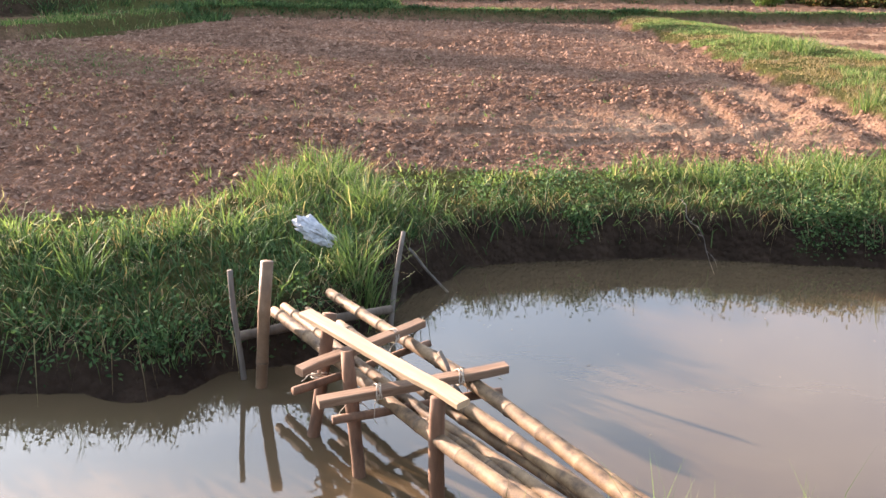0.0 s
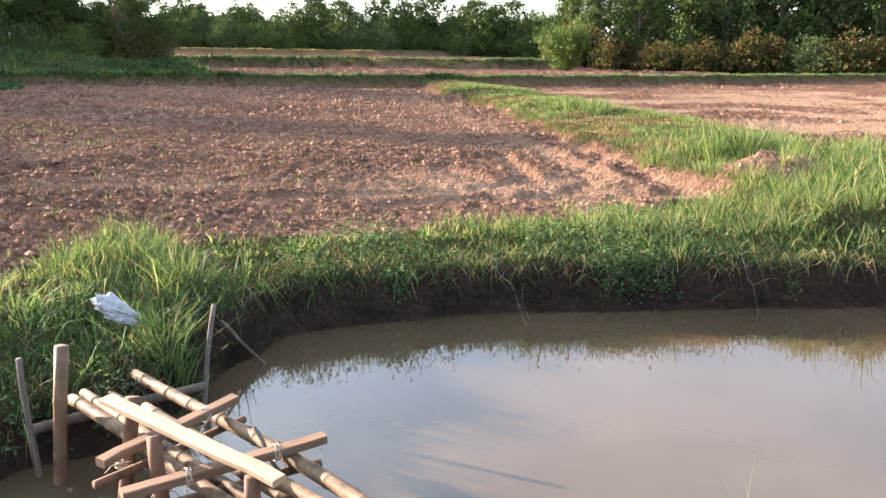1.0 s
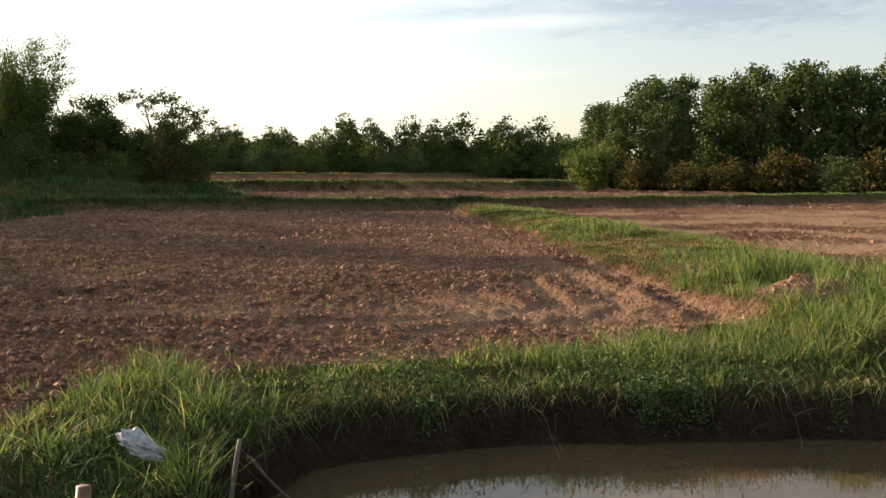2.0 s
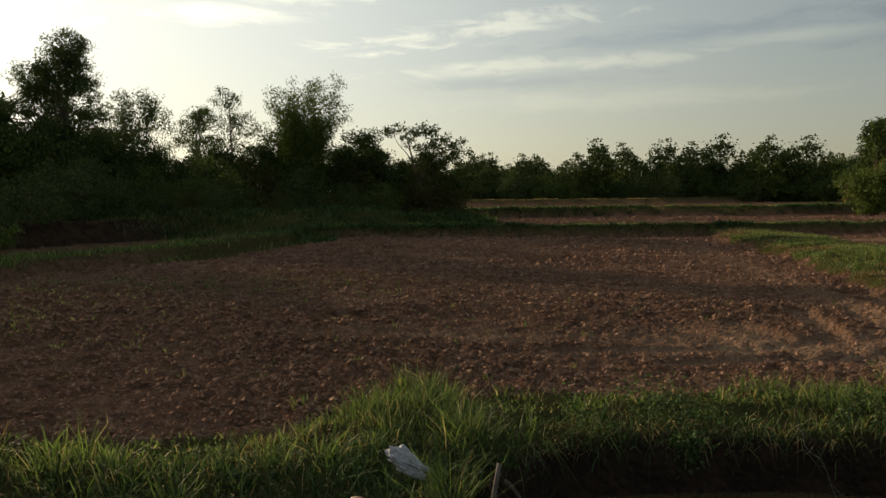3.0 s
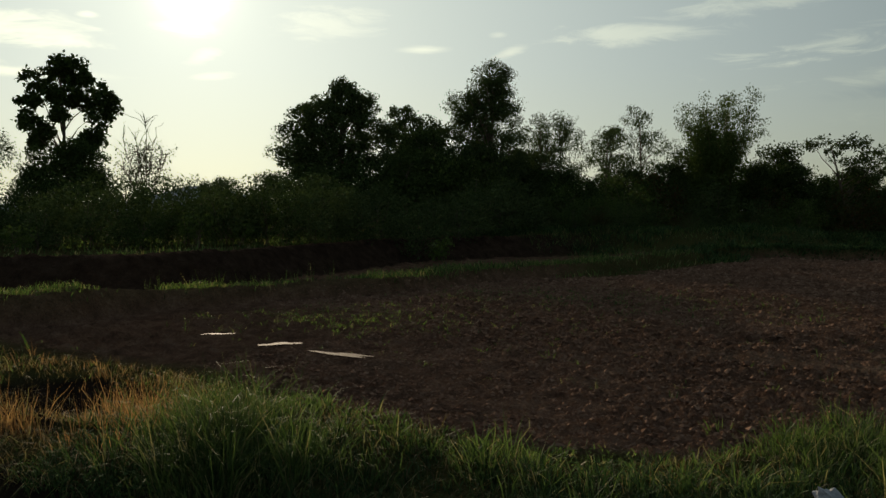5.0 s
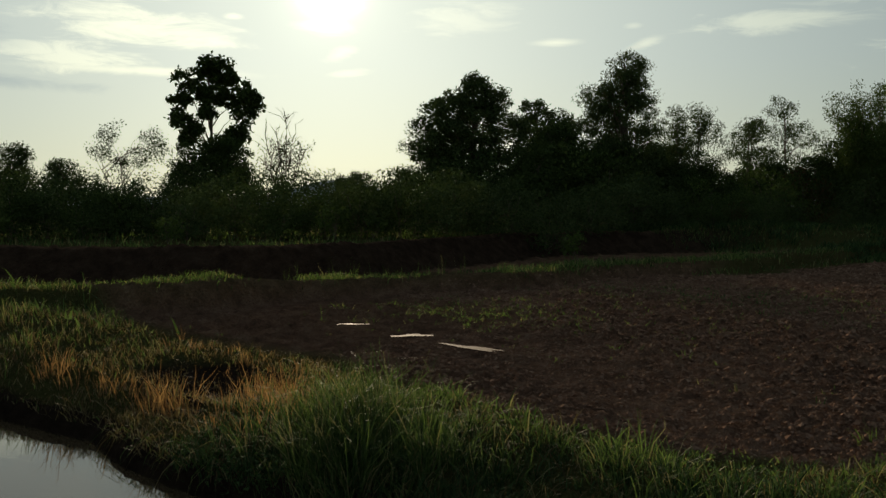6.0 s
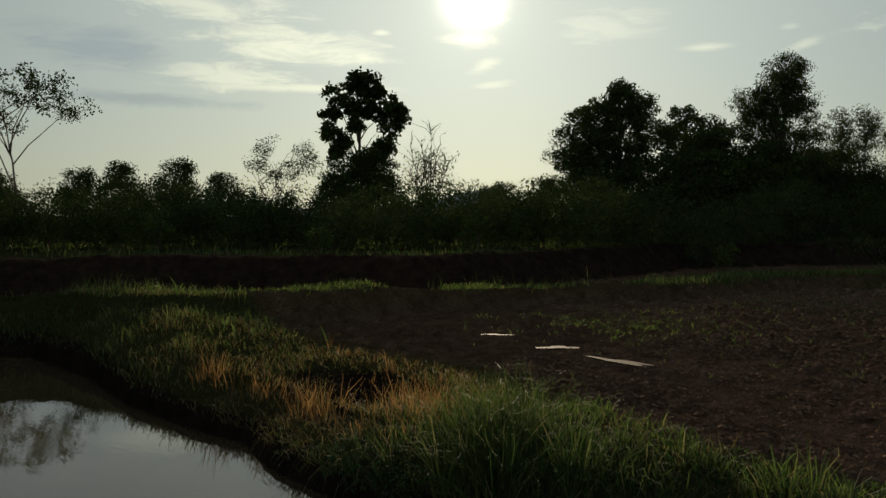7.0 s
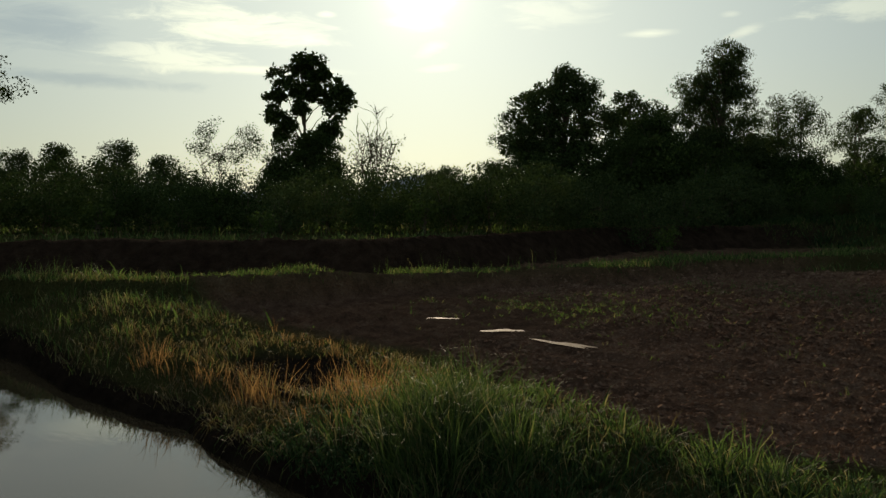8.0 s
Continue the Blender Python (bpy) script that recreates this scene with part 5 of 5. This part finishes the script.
for x, y, s in ((-56.8, 25.5, 0.9), (-58, 22.6, 1.0), (-60, 16.5, 0.85), (-62, 12.5, 0.9), (-60, 9, 0.85), (-56.2, 50, 0.85), (-46.1, 46.1, 0.95), (-51.5, 47.5, 0.85), (-50.3, 33.0, 1.15), (-51.5, 31.5, 0.95), (-28.8, 41.8, 1.25), (-31, 44, 1.3), (-27, 45, 1.2), (-24.5, 47.5, 1.15), (-11.6, 52.7, 1.0), (-9.9, 51.8, 0.85), (-16, 51, 1.0), (-38.5, 43, 1.1)):
    put_copy(low, x, y, s, "low trees of the tree line")

for i in range(30):
    az = -37 + 29 * (i + RNG.random()) / 30
    a = radians(az)
    dist = np.interp(az, [-37, -30, -22, -8], [45, 47, 50, 55]) + RNG.uniform(-1, 2)
    put_copy(low, dist * math.sin(a), dist * math.cos(a), RNG.uniform(0.7, 1.02) * np.interp(az, [-37, -31, -24, -16, -8], [1.05, 1.0, 0.82, 0.82, 0.8]), "low trees of the tree line")

# far tree line and the wood on the right
fars = [put(lobed("broad tree of the far tree line", 8.4, ((0, 7.4, 1.0), (-1.2, 6.6, 1.1), (1.3, 6.3, 1.2), (-2.3, 5.0, 1.3), (2.3, 4.8, 1.4), (0.2, 5.0, 1.8), (-1.5, 2.8, 1.9), (1.6, 2.6, 2.0), (0, 1.3, 1.8)), mt, 0.34, 26, 4.5, 0.2, 0.6), x, y) for mt, x, y in ((M_LEAF, -3.5, 150), (M_LEAF_EUC, 5.1, 140), (M_LEAF_BAMBOO, 36, 136))]
for f in fars:
    tagged(f, group="far tree line")
for i in range(60):
    a = radians(-9 + 29 * (i + RNG.random()) / 60)
    dist = RNG.uniform(142, 180)
    put_copy(fars[RNG.choice(3, p=[0.5, 0.35, 0.15])], dist * math.sin(a), dist * math.cos(a), RNG.uniform(0.6, 1.0), "far tree line")
for i in range(90):
    a = radians(-9 + 29 * (i + RNG.random()) / 90)
    dist = RNG.uniform(138, 152)
    put_copy(bushes[RNG.choice(3)], dist * math.sin(a), dist * math.cos(a), RNG.uniform(1.1, 1.95), "bushes of the far tree line")
for x, y, s in ((28.7, 146, 1.15), (20, 147, 0.98), (13.3, 148, 0.95), (-9.6, 148, 0.9), (40, 138, 1.1), (34, 137, 1.05), (8.5, 141, 1.02), (24, 146, 0.92)):
    put_copy(fars[0], x, y, s * 1.18, "far tree line")
put(bamboo_clump("round bright bamboo clump at the wood's edge", 4.8, 20, 1.9, 0.26, 18), 24.2, 67.5)
woods = [put(lobed("tall dark broad-leaved tree of the wood", 10.0, ((0, 9.0, 1.0), (-1.3, 8.2, 1.2), (1.5, 8.0, 1.2), (-2.4, 6.8, 1.2), (2.4, 6.2, 1.3), (0.2, 6.6, 1.8), (-1.2, 4.6, 1.7), (1.5, 4.2, 1.7), (0, 2.6, 1.8)), mt, 0.26, 32, 7, 0.2, 0.5), x, y) for mt, x, y in ((M_LEAF, 36.6, 71), (M_LEAF_EUC, 34.3, 78))]
for f in woods:
    tagged(f, group="trees of the wood")
for x, y, s in ((29.2, 80, 0.78), (39.5, 69.5, 1.08), (43.2, 67.4, 1.12), (46.5, 66, 1.1), (49, 62, 1.15), (52, 60, 1.1), (54, 56, 1.1), (57, 54, 1.15), (60, 50, 1.1), (31.5, 84, 0.85), (41, 76, 1.1), (46, 73, 1.15), (38, 80, 1.05), (51, 68, 1.2), (56, 63, 1.2), (61, 57, 1.2), (33, 73, 0.8), (40.5, 73, 1.0), (44.5, 70.5, 1.1), (48, 69, 1.1), (36, 83, 1.1), (43, 80, 1.1), (52, 64.5, 1.15), (30, 77, 0.7)):
    put_copy(woods[RNG.integers(2)], x, y, s, "trees of the wood")
edge = put(tree("rusty-leaved shrub at the foot of the wood", 3.4, SHRUB, M_LEAF_RUST, 0.22, 26, 90, 0.05, 0.6, 0.5, 0.3, 4, "shrub", "shrub"), 37, 68)
tagged(edge, group="shrubs of the wood")
for i in range(34):
    u = i / 33
    x, y = 27 + 30 * u + RNG.uniform(-1, 1), 75 - 25 * u + RNG.uniform(-2, 2)
    put_copy(edge if RNG.random() < 0.6 else bushes[RNG.integers(2)], x, y, RNG.uniform(0.7, 1.2), "shrubs of the wood")

for i in range(22):
    u = i / 21
    x, y = 30 + 30 * u + RNG.uniform(-1, 1), 83 - 25 * u + RNG.uniform(-2, 2)
    put_copy(bushes[RNG.integers(2)], x, y, RNG.uniform(1.3, 1.8), "shrubs of the wood")

young = put(tree("young sapling on the edge of the plateau", 1.3, [(0, 0, 0.7, 0.3, 0.28, 2), (0.15, 0, 0.45, 0.25, 0.2, 1)], M_LEAF_BAMBOO, 0.11, 16, 26, 0.02, 0.8, 0.16, 0.4, 2, "sapling", "sapling"), -17.4, 26.2)
tagged(young, group="saplings on the plateau")
for x, y, s in ((-28.6, 14.2, 1.5), (-21.6, 18.6, 1.0), (-20.6, 19.6, 0.8), (-23.5, 13.6, 0.8), (-21.5, 28.5, 0.9), (-27.5, 10.2, 1.0)):
    put_copy(young, x, y, s, "saplings on the plateau")


# ---- footbridge and stakes ----
def culm(name, a, b, r, parent, seed, label="", wave=0.02, mat=None):
    """A bamboo pole with swollen joints, a little crooked, with its dark joints as parts."""
    g = np.random.default_rng(seed)
    a, b = np.array(a, float), np.array(b, float)
    L = np.linalg.norm(b - a)
    u, rad, joints = [0.0], [r * 0.98], []
    s = g.uniform(0.1, 0.25)
    while s < L - 0.08:
        for off, f in ((-0.03, 1.0), (-0.012, 1.05), (0.0, 1.09), (0.012, 1.04), (0.035, 0.99)):
            u.append((s + off) / L)
            rad.append(r * f)
        joints.append(s / L)
        s += g.uniform(0.24, 0.36)
    u.append(1.0)
    rad.append(r)
    u, rad = np.array(u), np.array(rad) * np.linspace(0.93, 1.06, len(u))
    side = np.cross(b - a, (0, 0, 1.0))
    side /= np.linalg.norm(side) + 1e-9
    ph = g.uniform(0, 6)

    def mid(q):
        q = np.atleast_1d(q)[:, None]
        return a + (b - a) * q + wave * np.sin(q * 5 + ph) * side + wave * 0.6 * np.sin(q * 7 + 2 * ph) * np.array([0, 0, 1.0])

    p = Pile()
    tube(p, mid(u), rad, 12)
    ob = part(name, p.mesh(name, [mat or M_CULM], True), parent, label)
    for k, q in enumerate(joints):
        p = Pile()
        tube(p, mid(np.array([q - 0.008 / L, q, q + 0.008 / L])), [r * 1.07, r * 1.115, r * 1.06], 12, False)
        part("joint", p.mesh("joint", [M_NODE], True), ob, "dark joint ring" if k == 0 else "")
    return ob


def board(name, a, b, width, thick, mat, parent, label="", roll=0.0, seed=0):
    """A sawn board with eased, slightly wavy edges, between the middles of its ends."""
    g = np.random.default_rng(seed)
    a, b = Vector(a), Vector(b)
    L = (b - a).length
    bm = bmesh.new()
    n = 9
    rings = []
    for i in range(n):
        x = -L / 2 + L * i / (n - 1)
        e, w = 0.006, width / 2 * (1 + g.normal(0, 0.02))
        t = thick / 2
        dy, dz = g.normal(0, 0.003), g.normal(0, 0.002)
        rings.append([bm.verts.new((x, yy + dy, zz + dz)) for yy, zz in ((-w + e, -t), (w - e, -t), (w, -t + e), (w, t - e), (w - e, t), (-w + e, t), (-w, t - e), (-w, -t + e))])
    for p, q in zip(rings[:-1], rings[1:]):
        for k in range(8):
            bm.faces.new((p[k], p[(k + 1) % 8], q[(k + 1) % 8], q[k]))
    bm.faces.new(rings[0][::-1])
    bm.faces.new(rings[-1])
    bmesh.ops.recalc_face_normals(bm, faces=bm.faces)
    me = bpy.data.meshes.new(name)
    bm.to_mesh(me)
    bm.free()
    me.materials.append(mat)
    d = (b - a).normalized()
    m = Matrix.Translation((a + b) / 2) @ Matrix.Rotation(math.atan2(d.y, d.x), 4, "Z") @ Matrix.Rotation(-math.asin(d.z), 4, "Y") @ Matrix.Rotation(radians(roll), 4, "X")
    return part(name, me, parent, label, m)


def stake(name, a, b, r0, r1, mat, parent, label="", seed=0, wave=0.008, n=9):
    g = np.random.default_rng(seed)
    a, b = np.array(a, float), np.array(b, float)
    u = np.linspace(0, 1, 12)
    pts = a + (b - a) * u[:, None] + wave * np.stack([np.sin(u * 6 + seed), np.cos(u * 5 + seed), 0 * u], -1)
    p = Pile()
    tube(p, pts, np.linspace(r0, r1, 12) * (1 + g.normal(0, 0.05, 12)), n)
    me = p.mesh(name, [mat], True)
    return part(name, me, parent, label) if parent else new(name, me)


def tie(c, axis, r, parent, seed, turns=3, tails=2):
    """Strips wound round a crossing, with loose ends."""
    g = np.random.default_rng(seed)
    axis = np.array(axis, float) / np.linalg.norm(axis)
    u = np.cross(axis, (0.3, 0.2, 1))
    u /= np.linalg.norm(u)
    w = np.cross(axis, u)
    p = Pile()
    t = np.linspace(0, turns * 2 * np.pi, turns * 12)
    pts = np.array(c) + r * (np.cos(t)[:, None] * u + np.sin(t)[:, None] * w * 1.03) + axis * (0.03 * (t / t[-1] - 0.5) + 0.006 * np.sin(t * 1.7))[:, None]
    tube(p, pts, np.full(len(pts), 0.0035), 5, False)
    for k in range(tails):
        a = np.array(c) + r * u * (-1) ** k
        e = a + g.normal(0, 0.05, 3) + np.array([0, 0, -0.06])
        tube(p, bend(a, e, 6, 0.2), np.linspace(0.0035, 0.002, 6), 5, False)
    part("tie", p.mesh("tie", [M_TIE], True), parent, "pale binding strip")


def build_bridge():
    top = tagged(new("footbridge"), "rough bamboo footbridge with plank handrail over the pond", "footbridge")
    # long poles of the walkway
    for k, (a, b, r) in enumerate((((-0.71, 5.32, 0.42), (1.26, 2.33, 0.41), 0.036), ((-0.15, 4.52, 0.40), (1.36, 2.33, 0.40), 0.032), ((-0.58, 4.80, 0.41), (1.12, 2.32, 0.40), 0.034),
                                   ((-0.97, 5.07, 0.39), (0.99, 2.33, 0.37), 0.032), ((-1.04, 4.95, 0.40), (0.88, 2.33, 0.39), 0.036), ((-0.66, 4.66, 0.35), (0.95, 2.35, 0.34), 0.030), ((-0.85, 5.10, 0.35), (1.20, 2.36, 0.345), 0.028))):
        culm("bamboo_pole", a, b, r, top, 30 + k, "weathered yellow-brown bamboo pole" if k == 0 else "")
    board("rail_plank", (-0.73, 4.385, 0.635), (0.145, 3.40, 0.615), 0.085, 0.035, M_PLANK, top, "freshly sawn pale plank", 3, 1)
    board("cross_board", (-0.70, 3.96, 0.485), (-0.08, 4.60, 0.50), 0.07, 0.045, M_OLDPLANK, top, "old brown board", 0, 2)
    board("cross_board", (-0.56, 3.66, 0.47), (0.38, 4.02, 0.50), 0.07, 0.045, M_OLDPLANK, top, "", 0, 3)
    stake("post", (-0.75, 3.98, -0.6), (-0.58, 4.34, 0.66), 0.034, 0.038, M_POST, top, "dark round wooden post", 4)
    stake("post", (-0.32, 3.55, -0.6), (-0.44, 3.975, 0.60), 0.034, 0.036, M_POST, top, "", 5)
    stake("post", (0.03, 3.47, -0.6), (0.03, 3.49, 0.60), 0.037, 0.038, M_POST, top, "", 6)
    stake("cross_bearer", (-0.74, 3.97, 0.36), (-0.04, 4.62, 0.36), 0.024, 0.022, M_POST, top, "dark cross bearer under the poles", 7)
    stake("cross_bearer", (-0.50, 3.685, 0.36), (0.35, 4.02, 0.36), 0.025, 0.022, M_POST, top, "", 8)
    stake("cross_bearer", (-1.25, 4.95, 0.24), (-0.30, 5.32, 0.30), 0.034, 0.030, M_BARK, top, "", 10)
    stake("peg", (0.16, 3.92, 0.36), (0.02, 4.10, 0.55), 0.014, 0.012, M_GREYWOOD, top, "thin slanting peg", 9)
    for k, (c, ax, r) in enumerate((((-0.635, 4.22, 0.34), (0.1, 0.3, 1), 0.041), ((-0.415, 3.93, 0.33), (-0.1, 0.3, 1), 0.040), ((-0.24, 4.435, 0.487), (0.7, 0.72, 0), 0.040), ((0.13, 3.925, 0.488), (0.93, 0.36, 0), 0.040), ((-0.28, 3.768, 0.477), (0.93, 0.36, 0), 0.040))):
        tie(c, ax, r, top, 60 + k, 4, 5 if k < 2 else 1)


def build_stakes():
    s = new("bamboo_stake")
    culm("culm", (-1.13, 4.67, -0.6), (-1.015, 4.81, 0.785), 0.036, s, 71, "brown bamboo culm cut open at its end", 0.012, M_STAKE)
    tagged(s, "thick brown bamboo stake standing in the water", "stake")
    a = stake("wooden_stake", (-1.20, 4.84, -0.4), (-1.24, 4.80, 0.735), 0.018, 0.017, M_GREYWOOD, None, "", 12)
    tagged(a, "thin grey wooden stake at the bank's foot", "stake", "grey stakes")
    a = stake("wooden_stake", (-0.39, 5.56, -0.4), (-0.255, 5.90, 0.67), 0.020, 0.017, M_GREYWOOD, None, "", 13)
    tagged(a, "thin grey wooden stake leaning at the water's edge", "stake", "grey stakes")
    a = stake("leaning_stick", (0.17, 6.50, -0.12), (-0.24, 6.34, 0.40), 0.012, 0.010, M_GREYWOOD, None, "", 14)
    tagged(a, "thin grey stick slanting into the water", "stick")


def build_sack():
    bm = bmesh.new()
    bmesh.ops.create_icosphere(bm, subdivisions=4, radius=1.0)
    for v in bm.verts:
        n = noise.noise(v.co * 1.5) * 0.5 + abs(noise.noise(v.co * 2.6)) * 0.5 + abs(noise.noise(v.co * 6.0)) * 0.16 - 0.2
        c = v.co * (1 + n)
        v.co = (c.x * 0.19 + 0.02 * c.z, c.y * 0.075 * (1.15 - 0.4 * c.x), c.z * 0.066 * (1.15 - 0.35 * c.x))
    me = bpy.data.meshes.new("sack")
    bm.to_mesh(me)
    bm.free()
    me.materials.append(M_SACK)
    ob = new("plastic_sack", me)
    ob.matrix_basis = pose(-0.875, 5.88, 0.65, 20, 32, 8) @ Matrix.Diagonal((0.88, 0.85, 0.85, 1))
    tagged(ob, "crumpled white plastic sack lying in the bank grass", "sack")


build_bridge()
build_stakes()
build_sack()


# ---- small things at the water and on the plateau ----
def build_bits():
    x, y = np.concatenate([RNG.normal(0.0, 0.25, 30), RNG.uniform(-0.3, 4.5, 14)]), np.concatenate([RNG.normal(6.0, 0.35, 30), RNG.uniform(4.2, 6.6, 14)])
    ok = land(x, y)[4] < -0.15
    x, y = x[ok], y[ok]
    n = len(x)
    a, L = RNG.uniform(0, np.pi, n), RNG.uniform(0.008, 0.028, n)
    d, e = np.stack([np.cos(a), np.sin(a), 0 * a], -1) * L[:, None], np.stack([-np.sin(a), np.cos(a), 0 * a], -1) * (L * 0.16)[:, None]
    c = np.stack([x, y, np.full(n, 0.004)], -1)
    V = np.stack([c - d, c - e, c + d, c + e], 1).reshape(-1, 3)
    stuff("floating_debris", mesh_np("floating_debris", V, np.arange(4 * n).reshape(-1, 4), None, [M_THATCH]), "bits of dead leaf and straw floating on the pond", "debris")
    for a, b in (((2.22, 7.62, 0.52), (2.42, 7.02, -0.02)), ((4.75, 7.45, 0.50), (4.72, 7.0, -0.02)), ((-0.45, 7.05, 0.55), (-0.28, 6.9, 0.85))):
        p = Pile()
        q = bend(a, b, 9, 0.10)
        tube(p, q, np.linspace(0.004, 0.002, 9), 5, False)
        for k in (3, 5, 6):
            tube(p, bend(q[k], q[k] + RNG.normal(0, 0.09, 3), 4, 0.1), np.linspace(0.003, 0.0015, 4), 4, False)
        tagged(new("dead_twig", p.mesh("dead_twig", [M_GREYWOOD], True)), "thin dead twig hanging from the bank", "twig", "dead twigs")
    # hills on the horizon, with the air's haze put into their colour
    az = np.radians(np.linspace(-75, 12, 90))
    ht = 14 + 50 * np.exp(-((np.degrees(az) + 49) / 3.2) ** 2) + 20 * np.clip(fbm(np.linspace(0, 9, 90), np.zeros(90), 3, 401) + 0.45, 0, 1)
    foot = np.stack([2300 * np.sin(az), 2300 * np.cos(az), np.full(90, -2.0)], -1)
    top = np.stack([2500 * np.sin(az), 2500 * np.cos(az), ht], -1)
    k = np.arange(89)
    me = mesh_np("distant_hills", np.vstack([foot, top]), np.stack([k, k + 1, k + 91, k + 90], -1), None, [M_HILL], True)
    tagged(new("backdrop", me), "low hills on the far horizon, painted in pale blue haze", "hills", kind="structure")


build_bits()
